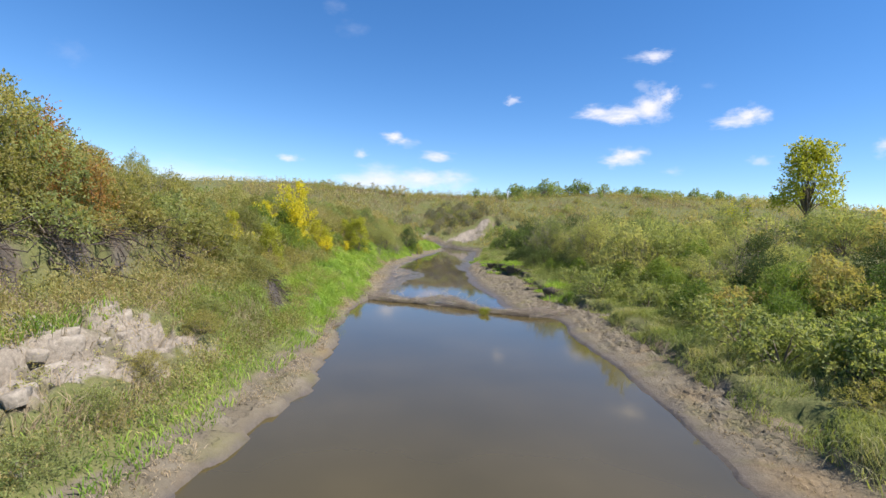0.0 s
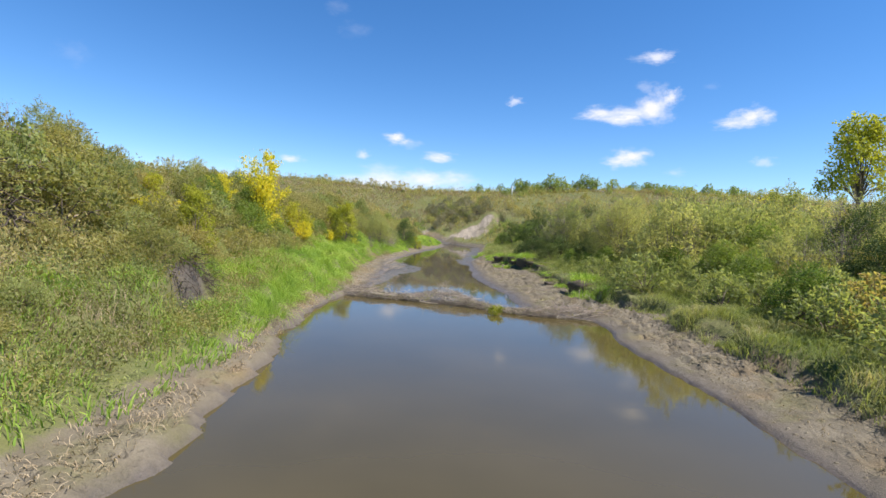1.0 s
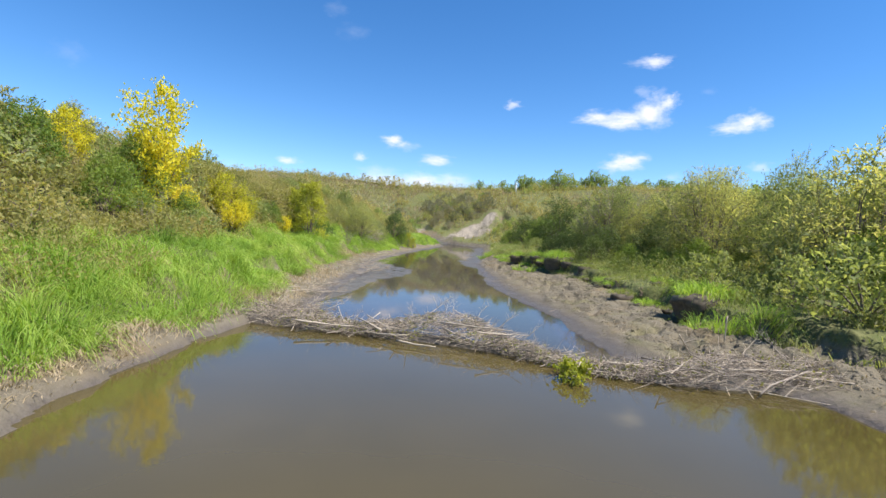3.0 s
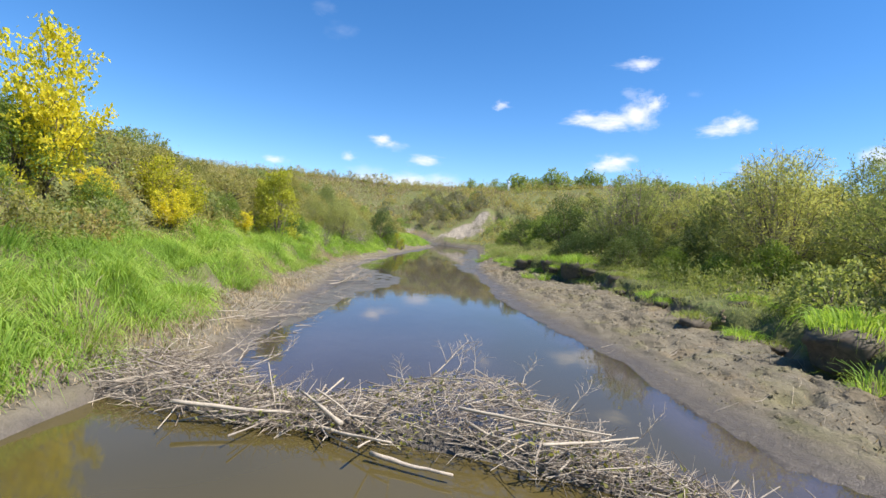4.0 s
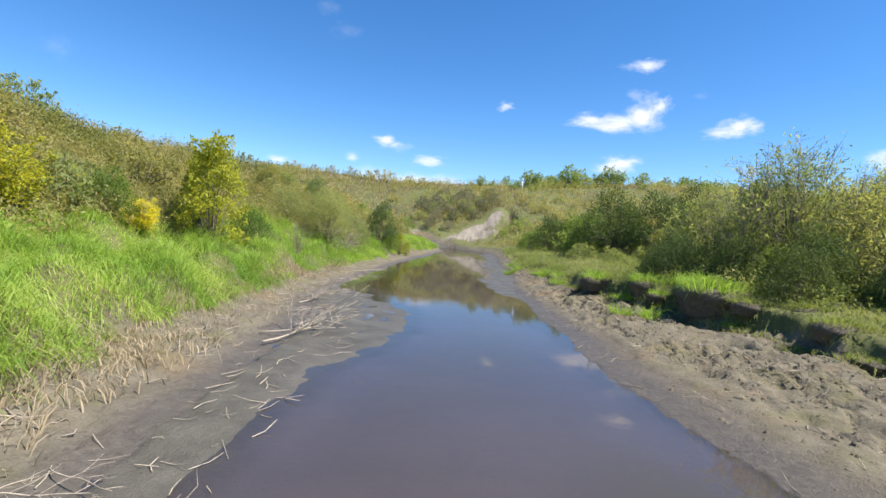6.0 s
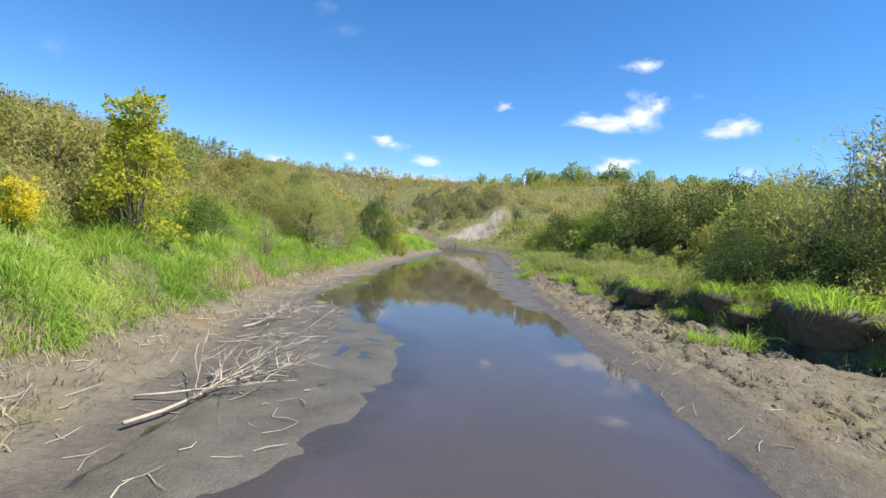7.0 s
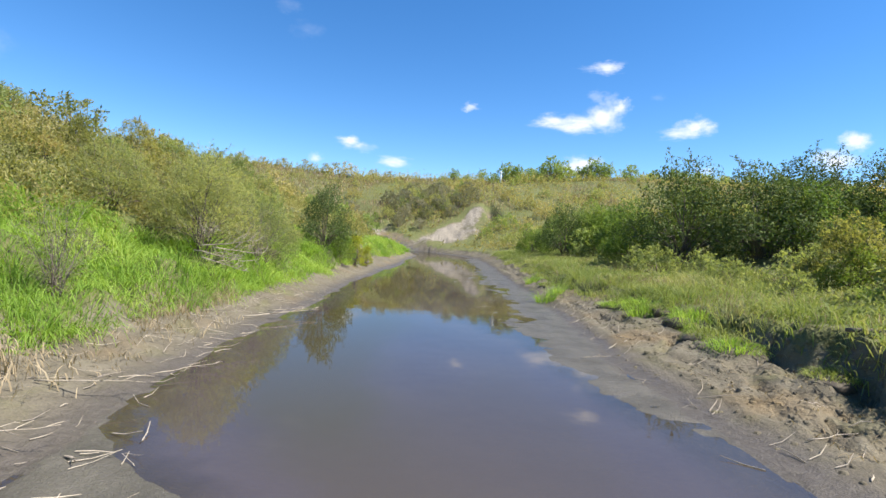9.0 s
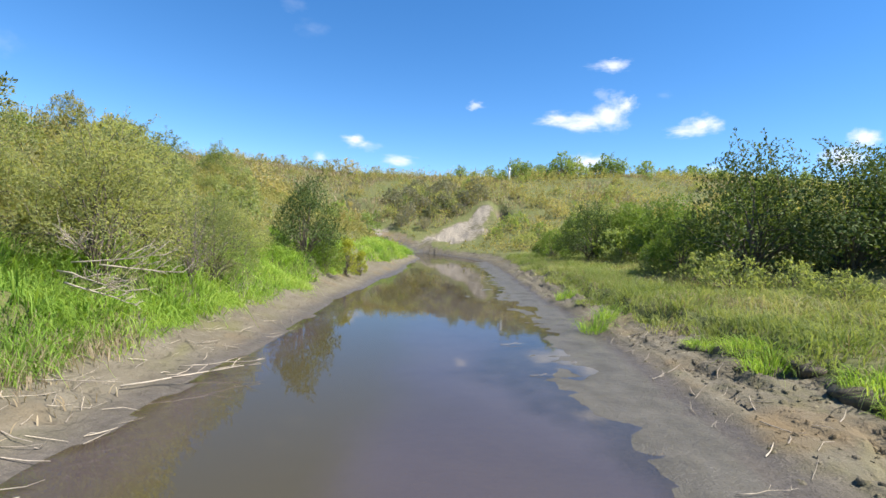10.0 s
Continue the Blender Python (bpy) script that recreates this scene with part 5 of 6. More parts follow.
y = rng.uniform(6, 60, 5000)
u = rng.uniform(0.3, 1.05, len(y))
x = along(RIGHT_EDGE, y) + (along(RIGHT_BANK, y) - along(RIGHT_EDGE, y)) * u
p = np.stack([x, y, ground_z(x, y) - 0.02], -1)
grass("dry_litter", "scattered dry straw trodden into the mud", STRAW, p, 0.10, 0.012, 2.2, 0.3, rng, 171)


def weeds(name, label, mat, p, height, leaf, per, rng):
    """Leafy weed stalks, many to a slope."""
    n = len(p)
    h = height * rng.uniform(0.4, 1.2, n) * (0.5 + 0.9 * vnoise(p[:, 0] * 0.5, p[:, 1] * 0.5, 301))
    lean = rng.normal(0, 0.18, (n, 2))
    u = rng.uniform(0.12, 1.0, (n, per))
    q = p[:, None] + np.stack([lean[:, :1] * u * h[:, None], lean[:, 1:] * u * h[:, None], u * h[:, None]], -1) + rng.normal(0, 0.07, (n, per, 3))
    d = rng.normal(0, 0.8, (n, per, 3)) + np.array([0, 0, 0.7])
    g = Geo().leaves(q.reshape(-1, 3), d.reshape(-1, 3), leaf * rng.uniform(0.5, 1.4, n * per), 0.34, rng)
    return tagged(part(name, g, mat), label, "weeds", kind="stuff")


p, off = bank_points(18000, 2, 100, -1, 2.6, 13, rng, 0.1, 12)
p = p[~((off < 4.0) & (p[:, 1] < 18)) & (off > np.where(p[:, 1] < 62, 2.9, 1.6))]
q, off = bank_points(7000, 46, 68, -1, 3.0, 12, rng)
weeds("hillside_weeds", "dense olive weeds with brown tops on the steep slope", WEED, q, 0.95, 0.10, 10, rng)
weeds("hillside_weeds", "waist-high olive and brown weeds covering the slope", WEED, p, 0.85, 0.125, 7, rng)
p, off = bank_points(2600, 6, 24, -1, 0.3, 6.0, rng, 0.55, 14)
p = p[~((off > 1.4) & (off < 3.5) & (p[:, 1] > 8) & (p[:, 1] < 16.5) & (rng.uniform(0, 1, len(p)) < 0.8))]
q, off = bank_points(3600, 8, 32, -1, 0.6, 5.2, rng, 0.3, 18)
q = q[~((off > 1.3) & (off < 3.5) & (q[:, 1] > 8) & (q[:, 1] < 16.5) & (rng.uniform(0, 1, len(q)) < 0.85))]
weeds("slope_weeds", "tangled olive and straw-coloured weeds on the steep bank", WEED, q, 0.75, 0.075, 15, rng)
q, off = bank_points(30000, 7, 34, -1, 0.9, 9.0, rng, 0.35, 24)
q = q[~((off > 1.8) & (off < 3.8) & (q[:, 1] > 9) & (q[:, 1] < 16) & (rng.uniform(0, 1, len(q)) < 0.75))]
grass("dry_grass", "straw-coloured dry grass on the sunny slope", STRAW, q, 0.55, 0.013, 0.8, 0.3, rng, 191)
weeds("bluff_weeds", "green leafy weeds on the crumbling bluff", SAGE, p, 0.6, 0.065, 20, rng)
p, off = bank_points(3600, 2, 108, 1, 2.0, 22, rng, 0.3, 15)
p = p[(off > 2.5) | (p[:, 1] < 34)]
q, off = bank_points(4400, 32, 60, 1, 0.8, 7.0, rng, 0.35, 19)
weeds("terrace_weeds", "sunlit green weeds and tall grass on the low terrace", MEADOW, q, 0.7, 0.10, 10, rng)
weeds("valley_weeds", "green weeds filling the gaps between bushes", SAGE, p, 0.6, 0.12, 10, rng)
x, y = rng.uniform(-70, 85, 18000), rng.uniform(104, 170, 18000)
keep = ~in_gully(x, y) & (vnoise(x * 0.12, y * 0.12, 77) > 0.12)
p = np.stack([x, y, ground_z(x, y)], -1)[keep]
weeds("far_scrub", "olive and brown scrub over the far hillside", FARSCRUB, p, 0.8, 0.30, 4, rng)

x, y = rng.uniform(-75, 60, 30000), rng.uniform(126, 172, 30000)
keep = ~in_gully(x, y) & (vnoise(x * 0.09, y * 0.12, 81) > np.where(x < 2, 0.3, 0.52))
p = np.stack([x, y, ground_z(x, y)], -1)[keep]
grass("dry_hill_grass", "dry tan grass on the open hillside", STRAW, p, 1.0, 0.09, 0.7, 0.3, rng, 197)
x, y = rng.uniform(-170, 190, 15000), rng.uniform(90, 190, 15000)
keep = ((x < -62) | (x > 78)) & (vnoise(x * 0.1, y * 0.1, 79) > 0.25)
p = np.stack([x, y, ground_z(x, y)], -1)[keep]
weeds("far_scrub", "olive and brown scrub over the valley's rim", FARSCRUB, p, 1.6, 0.5, 5, rng)
x, y = rng.uniform(-75, 90, 20000), rng.uniform(96, 172, 20000)
keep = ~in_gully(x, y) & ((x < along(LEFT_BANK, y) - 4) | (x > along(RIGHT_BANK, y) + 6) | (y > 124)) & (vnoise(x * 0.22, y * 0.22, 78) > 0.5)
p = np.stack([x, y, ground_z(x, y)], -1)[keep]
weeds("far_brush", "grey-olive and brown brush on the far hillside", FARSCRUB, p[::2], 2.0, 0.33, 7, rng)
weeds("far_brush", "dull green brush on the far hillside", WILLOW, p[1::2], 1.8, 0.33, 7, rng)
y = rng.uniform(6, 34, 4200)
u = rng.uniform(0.15, 1.1, len(y))
x = along(LEFT_EDGE, y) + (along(LEFT_BANK, y) - along(LEFT_EDGE, y)) * u
keep = vnoise(x * 0.8, y * 0.8, 55) > 0.4
p = np.stack([x, y, ground_z(x, y) - 0.02], -1)[keep]
grass("dry_litter", "pale dry grass scattered on the pond's mud shore", STRAW, p, 0.16, 0.014, 1.5, 0.3, rng, 181)

# ---- overhanging turf along the banks ----
def turf(seed, hang):
    """A slumped sod: a soil lump undercut at its foot, with grass spilling over."""
    r = np.random.default_rng(seed)
    rings, n = [(0.52, -0.2), (0.54, 0.05), (0.60, 0.2), (0.58, 0.32), (0.42, 0.42), (0.2, 0.45)], 14
    a = np.arange(n) * 2 * np.pi / n
    lump = 1 + 0.28 * np.sin(a * 2 + r.uniform(0, 6)) + r.normal(0, 0.1, n)
    v = np.concatenate([np.stack([np.cos(a) * q * lump, np.sin(a) * q * lump * 1.15, np.full(n, z) + r.normal(0, 0.02, n)], -1) for q, z in rings] + [[(0, 0, 0.45)]])
    v[:-1] += r.normal(0, 0.04, (len(v) - 1, 3))
    i, j = np.arange(len(rings) - 1)[:, None] * n, np.arange(n)[None]
    k = (j + 1) % n
    q = np.stack([i + j, i + k, i + n + k, i + n + j], -1).reshape(-1, 4)
    m = (len(rings) - 1) * n
    soil = Geo().add(v, q, np.stack([m + j[0], m + k[0], np.full(n, len(v) - 1)], -1))
    base = tagged(new("turf_clump"), "slumped grassy sod with a dark undercut of bare soil", "turf", "turf clumps on the banks")
    part("soil", shade(soil.mesh("soil")), SOD, base)
    b = r.uniform(0, 2 * np.pi, 420)
    u = np.sqrt(r.uniform(0, 1, 420))
    p = np.stack([np.cos(b) * u * 0.58, np.sin(b) * u * 0.66, 0.45 - 0.12 * u ** 3], -1)
    tip = np.stack([np.cos(b) * u * 0.8 + r.normal(0, 0.3, 420), np.sin(b) * u * 0.8 + r.normal(0, 0.3, 420), np.ones(420)], -1) * (hang * r.uniform(0.4, 1.1, 420))[:, None]
    part("grass", Geo().blades(p, tip, 0.016 * r.uniform(0.6, 1.3, 420), 0.9 * u * r.uniform(0.5, 1.3, 420), r), MEADOW if seed % 2 else REED, base)
    return base


sods = Nursery(turf(71, 0.42), turf(72, 0.5), turf(73, 0.35))
rng = np.random.default_rng(77)
for y in (36.2, 38.6, 40.3, 42.8, 44.1, 46.9, 48.2, 50.4, 51.6, 53.5, 54.6, 56.3, 58.2, 60.1, 61.2, 63.8, 66.0, 68.4, 72.5):
    x = float(along(RIGHT_BANK, y)) + rng.uniform(-0.35, 0.35)
    sods.put(int(rng.integers(0, 3)), x, y, rng.uniform(0.5, 0.95), rng.uniform(0, 360), 0.8, 0.2)
for y in np.arange(35.0, 60.0, 1.45):
    y = float(y) + rng.uniform(-0.5, 0.5)
    sods.put(int(rng.integers(0, 3)), float(along(RIGHT_BANK, y)) + rng.uniform(0.4, 2.2), y, rng.uniform(0.5, 0.9), rng.uniform(0, 360), 0.7, 0.22)
for x, y, size in ((7.75, 36.5, 1.3), (8.2, 37.2, 1.1), (5.5, 51.7, 1.25), (5.7, 52.9, 1.2), (4.6, 54.6, 1.0), (3.4, 56.6, 0.9), (2.9, 62.6, 0.9), (2.6, 65.2, 0.9)):
    sods.put(1, x, y, size, rng.uniform(0, 360), 0.9, 0.3)
# ---- beaver dam ----
def stick_mesh(name, rng, bend=0.08, rough=0.1, sides=5, seg=5, fork=False):
    """A bent stick one metre long, about the origin."""
    s = np.linspace(-0.5, 0.5, seg)
    w = np.cumsum(rng.normal(0, bend / seg ** 0.5, (seg, 2)), axis=0)
    w -= w.mean(0)
    line = np.stack([s, w[:, 0], w[:, 1]], -1)
    g = Geo().tube(line, 0.02 * (1.1 - 0.6 * (s + 0.5)) * rng.uniform(1 - rough, 1 + rough, seg), sides)
    if fork:
        for t in rng.uniform(-0.15, 0.4, 3):
            p = np.array([t, np.interp(t, s, w[:, 0]), np.interp(t, s, w[:, 1])])
            q = p + np.array([rng.uniform(0.12, 0.28), rng.normal(0, 0.14), rng.normal(0, 0.10)])
            g.tube(np.stack([p, (p + q) / 2 + rng.normal(0, 0.015, 3), q]), [0.010, 0.008, 0.003], 4)
    return shade(g.mesh(name))


rng = np.random.default_rng(21)
STICKS = [stick_mesh("stick", rng, fork=i % 3 == 2) for i in range(9)]
for i, me in enumerate(STICKS):
    me.materials.append(DEADWOOD if i % 2 else BRANCH)
LOGS = [stick_mesh("log", rng, 0.012, 0.12, 8, 8) for _ in range(3)]
for me in LOGS:
    me.materials.append(DEADWOOD)


def crest(x):
    """Height of the dam's top along it."""
    return np.interp(x, [-5.4, -4.4, -3.2, -1.7, -0.6, 0.3, 1.2, 1.9, 2.6, 3.2, 4.2, 5.4, 6.6, 8.2, 9.4], [0.22, 0.30, 0.33, 0.2, 0.3, 0.5, 0.48, 0.32, 0.22, 0.16, 0.2, 0.34, 0.38, 0.3, 0.22])


def depth(x):
    return np.interp(x, [-5.4, -3.9, -2.7, -1.6, -0.6, 0.3, 1.2, 1.8, 2.4, 3.4, 4.2, 6, 9], [2.0, 2.3, 1.9, 1.1, 1.6, 2.5, 2.4, 1.8, 1.0, 0.8, 1.0, 2.2, 2.4])


dam = tagged(new("beaver_dam"), "low beaver dam of bleached sticks, twigs and mud", "dam")
dam.location = (1.5, 32.0, 0)
here = Matrix.Translation((-1.5, -32.0, 0))


def dam_spot(rng, low=0.0, high=1.0):
    x = rng.uniform(-5.3, 9.0)
    v = rng.beta(1.5, 1.8)
    y = float(dam_y(x)) - 0.25 + v * float(depth(x))
    top = float(crest(x)) * math.sin(math.pi * min(max(0.12 + v * 0.8, 0), 1)) ** 0.6
    return x, y, -0.02 + top * rng.uniform(low, high)


slope = lambda x: math.degrees(math.atan2(float(dam_y(x + 0.4) - dam_y(x - 0.4)), 0.8))
for i in range(280):
    x, y, z = dam_spot(rng, 0.45, 1.05)
    long = rng.uniform(0.5, 1.5)
    thick = rng.uniform(0.25, 0.62) * (1.6 if i % 11 == 0 else 1.0)
    turn = slope(x) + rng.normal(0, 38) if i % 3 else rng.uniform(0, 360)
    m = here @ Matrix.LocRotScale((x, y, z), Euler((rng.uniform(0, 6.3), radians(rng.normal(0, 9)), radians(turn))), (long, thick, thick))
    part("stick", STICKS[i % 9], None, dam, m=m)
for x, y, z, long, thick, turn, up in ((-1.9, 32.15, 0.20, 1.7, 2.6, 8, -3), (-0.7, 31.9, 0.14, 1.3, 2.2, -28, 6), (0.1, 31.45, 0.08, 0.9, 2.6, -18, 0), (-1.1, 32.3, 0.25, 0.9, 2.8, 140, 8), (1.3, 31.9, 0.45, 1.6, 1.8, -14, 0), (1.9, 31.7, 0.38, 1.3, 1.6, 32, -5),
                                       (3.4, 30.95, 0.16, 1.4, 1.9, -8, 2), (4.6, 30.7, 0.22, 1.7, 1.8, -4, 2), (6.6, 30.9, 0.26, 2.0, 2.2, 6, 2), (7.6, 30.7, 0.22, 1.9, 1.8, -10, 0), (5.9, 30.2, 0.08, 2.4, 1.3, -16, -2), (6.9, 33.2, 0.45, 0.9, 1.5, 80, -84), (5.6, 32.0, 0.38, 0.9, 1.4, 50, -35), (-3.6, 33.1, 0.2, 1.2, 1.7, 30, 8)):
    m = here @ Matrix.LocRotScale((x, y, z), Euler((0.4, radians(-up), radians(turn))), (long, thick * 0.52, thick * 0.52))
    part("log", LOGS[int(abs(x * 10)) % 3], None, dam, "peeled pale log" if thick > 1.7 else "", m=m)
g, dark = Geo(), Geo()
for i in range(6400):
    x, y, z = dam_spot(rng, 0.3, 1.1)
    a = radians(slope(x)) + (rng.normal(0, 0.8) if i % 3 else rng.uniform(0, 6.3))
    up = abs(rng.normal(0, 0.22)) + (0.5 * abs(rng.normal()) if i % 6 == 0 else 0)
    n = rng.uniform(0.15, 0.5) * (1.35 if i % 6 == 0 else 1.0)
    d = np.array([math.cos(a) * math.cos(up), math.sin(a) * math.cos(up), math.sin(up)])
    p = np.array([x, y, z]) - d * n * 0.35
    (dark if i % 5 < 2 else g).tube(np.stack([p, p + d * n * 0.5 + rng.normal(0, 0.025, 3), p + d * n + rng.normal(0, 0.03, 3)]), np.array([1, 0.8, 0.4]) * rng.uniform(0.003, 0.0075), 3, False)
tagged(part("brushwood", g, DEADWOOD, dam, "tangled thin grey twigs", m=here), kind="stuff")
tagged(part("brushwood", dark, BARK, dam, "tangled brown twigs with bark", m=here), kind="stuff")
p = np.array([dam_spot(rng, 0.5, 1.0) for _ in range(3200)])
p = p[(vnoise(p[:, 0] * 1.3, p[:, 1] * 1.3, 401) > 0.42)]
g = Geo().leaves(p + rng.normal(0, 0.04, p.shape), rng.normal(0, 1, p.shape) + np.array([0, 0, 0.3]), 0.07 * rng.uniform(0.6, 1.3, len(p)), 0.5, rng)
tagged(part("wilted_leaves", g, OLIVE, dam, "wilted olive leaves caught in the sticks", m=here), kind="stuff")


def branch_geo(rng, long, forks=9, thick=0.022, flat=0.3, sub=4):
    """A fallen branch along x with forking twigs."""
    g, tips = Geo(), []
    s = np.linspace(0, 1, 7)
    w = np.cumsum(rng.normal(0, 0.025, (7, 2)), axis=0)
    line = np.stack([s * long, w[:, 0] * long, 0.03 + np.abs(w[:, 1]) * long * 0.6], -1)
    g.tube(line, thick * (1.1 - 0.85 * s), 6)
    for k in range(forks):
        t = 0.25 + 0.75 * (k + rng.uniform(0, 1)) / forks
        p = np.array([np.interp(t, s, line[:, c]) for c in range(3)])
        d = np.array([0.75, (1 if k % 2 else -1) * rng.uniform(0.4, 1.0), rng.uniform(-0.05, 0.5) * flat * 2])
        n = long * rng.uniform(0.18, 0.4) * (1.25 - 0.7 * t)
        q = p + d / np.linalg.norm(d) * n
        q[2] = max(q[2], 0.01)
        mid = (p + q) / 2 + rng.normal(0, 0.03 * n, 3)
        g.tube(np.stack([p, mid, q]), thick * np.array([0.5, 0.38, 0.16]), 4)
        for j in range(sub):
            b = p + (q - p) * rng.uniform(0.3, 1.0)
            e = b + (d / np.linalg.norm(d) + rng.normal(0, 0.6, 3) * np.array([1, 1, flat])) * n * rng.uniform(0.2, 0.45)
            e[2] = max(e[2], 0.005)
            g.tube(np.stack([b, (b + e) / 2 + rng.normal(0, 0.02 * n, 3), e]), thick * np.array([0.25, 0.2, 0.1]), 3)
            tips.append(e)
    return g, np.array(tips)


rng = np.random.default_rng(29)
for x, y, z, turn, up, size in ((0.1, 33.5, 0.35, 62, 30, 1.3), (0.7, 33.5, 0.4, 95, 55, 0.8), (-0.2, 33.0, 0.3, 120, 45, 0.8), (1.3, 33.2, 0.4, 60, 50, 0.8), (0.4, 33.9, 0.3, 80, 35, 0.9), (1.8, 32.6, 0.3, 50, 45, 0.9), (2.3, 31.9, 0.25, 20, 50, 0.8), (-2.5, 33.3, 0.25, 50, 35, 1.1), (-3.2, 33.9, 0.25, 75, 35, 1.0), (-3.9, 34.2, 0.25, 110, 30, 1.0), (-1.6, 32.7, 0.2, 70, 50, 0.6), (6.4, 31.4, 0.35, 40, 45, 1.0), (7.3, 31.6, 0.35, 100, 40, 1.1)):
    brush = shade(branch_geo(rng, 1.0, 8, 0.010, 0.9, 4)[0].mesh("branch"))
    part("branch", brush, DEADWOOD, dam, "grey forked branch", m=here @ Matrix.LocRotScale((x, y, z), Euler((0, radians(-0.6 * up), radians(turn))), (size * 0.75, size * 0.75, size * 0.75)))
rng = np.random.default_rng(31)
leafy, tips = branch_geo(rng, 0.9, 10, 0.016, 1.0, 5)
spray = tagged(new("leafy_branch"), "freshly cut leafy green branch hanging off the dam", "branch")
part("stem", leafy, DEADWOOD, spray)
q = np.repeat(tips, 9, 0) + rng.normal(0, 0.06, (len(tips) * 9, 3))
part("foliage", Geo().leaves(q, rng.normal(0, 1, q.shape) + np.array([0.6, 0, -0.1]), 0.11 * rng.uniform(0.6, 1.2, len(q)), 0.45, rng), POPLAR, spray)
spray.matrix_basis = Matrix.LocRotScale((3.35, 30.75, 0.22), Euler((0, radians(12), radians(-118))), (0.95, 0.95, 0.95))

# ---- fallen branches on the mud ----
FALLEN = []
for i in range(5):
    b = tagged(part("dead_branch", shade(branch_geo(rng, 1.0, (14, 7, 5, 9, 4)[i], 0.0085, 0.35 if i else 0.8, (8, 3, 2, 4, 1)[i])[0].mesh("dead_branch")), DEADWOOD), "bleached dead branch lying on the mud", "branch", "fallen branches")
    FALLEN.append(b)
fallen_used = set()
for k, x, y, turn, size in ((0, -5.35, 46.0, 76, 2.7), (2, -5.75, 46.7, 38, 1.9), (0, -5.3, 37.4, 35, 1.7), (3, -5.0, 36.6, 70, 1.4), (0, -6.5, 50.8, 84, 2.1), (3, -6.4, 49.6, 30, 1.0), (1, -3.35, 34.9, 112, 1.5), (2, -4.7, 35.2, 200, 1.1), (3, -4.6, 38.4, 55, 1.3), (4, -4.3, 39.0, 150, 0.9), (3, -5.3, 40.1, 20, 1.2), (4, -4.9, 40.8, -20, 0.9), (2, -4.7, 37.6, 80, 1.2),
                            (2, -7.9, 62.1, 50, 2.0), (4, -7.7, 63.2, 20, 1.3), (3, -7.4, 59.7, 250, 0.9), (1, -8.7, 61.6, 10, 1.1), (4, -8.9, 62.9, 280, 0.7), (2, -6.9, 51.7, 35, 1.2), (4, -7.2, 53.0, 10, 1.0), (3, -6.1, 50.2, 60, 0.9), (4, -7.8, 54.8, 20, 1.2), (2, -8.1, 56.6, 10, 1.3), (4, -7.3, 57.6, 40, 1.0), (1, -8.3, 64.4, 330, 1.0),
                            (4, 2.6, 44.4, 100, 0.8), (4, 4.6, 42.0, 30, 0.9), (2, 1.9, 51.0, 110, 0.8), (4, 1.2, 56.4, 15, 0.9), (2, 0.9, 62.2, 300, 0.9), (4, -0.4, 60.4, 10, 0.7), (4, -2.2, 66.8, 15, 0.6), (3, 5.0, 40.0, 60, 0.7), (4, 5.9, 36.6, 140, 0.9), (4, -1.9, 64.4, 5, 0.5)):
    z = float(ground_z(x, y)[0])
    m = place(x, y, max(z, LEVEL - 0.01) - 0.005, turn, size)
    if k in fallen_used:
        copy_thing(FALLEN[k], m).matrix_basis = m
    else:
        fallen_used.add(k)
        FALLEN[k].matrix_basis = m
for x, y, z, turn, up, size in ((-9.7, 63.4, 1.55, 8, 6, 1.5), (-9.6, 63.0, 1.45, -22, -8, 1.6), (-9.5, 63.8, 1.5, 34, -6, 1.3), (-9.6, 63.4, 1.7, -50, 12, 1.2), (-9.3, 62.8, 1.3, 10, -16, 1.1)):
    limb = branch_geo(rng, size, 10, 0.016, 1.0, 6)[0]
    tagged(part("dead_branch", shade(limb.mesh("dead_branch")), DEADWOOD, m=Matrix.LocRotScale((x, y, z), Euler((0, radians(-up), radians(turn))), None)), "bare grey branch fallen out of the willow", "branch", "fallen branches")

g = Geo()
for i in range(1250):
    y = rng.uniform(33.5, 68)
    u = rng.uniform(-0.6, 1.0)
    a, b = (LEFT_EDGE, LEFT_BANK) if i % 4 else (RIGHT_EDGE, RIGHT_BANK)
    u = u if i % 4 else abs(u)
    x = float(along(a, y) + (along(b, y) - along(a, y)) * u)
    if rng.uniform(0, 1) > 0.35 + 0.65 * float(vnoise(x * 0.5, y * 0.35, 611)) ** 2 * 2:
        continue
    if float(ground_z(x, y)[0]) < LEVEL - 0.03:
        continue
    a, n = rng.normal(0.9, 0.9), rng.uniform(0.08, 0.45)
    p = np.array([x, y, 0.0])
    e = p + np.array([math.cos(a), math.sin(a), 0]) * n
    zz = ground_z(np.array([p[0], (p[0] + e[0]) / 2, e[0]]), np.array([p[1], (p[1] + e[1]) / 2, e[1]])) + 0.012
    zz = np.maximum(zz, LEVEL + 0.006) + np.array([0, rng.uniform(0, 0.03), rng.uniform(0, 0.1)])
    line = np.stack([np.array([p[0], (p[0] + e[0]) / 2 + rng.normal(0, 0.02), e[0]]), np.array([p[1], (p[1] + e[1]) / 2 + rng.normal(0, 0.02), e[1]]), zz], -1)
    g.tube(line, np.array([1, 0.85, 0.5]) * rng.uniform(0.003, 0.010), 3, False)
tagged(part("driftwood_twigs", g, DEADWOOD), "pale dry twigs strewn over the drained shores", "twigs", kind="stuff")

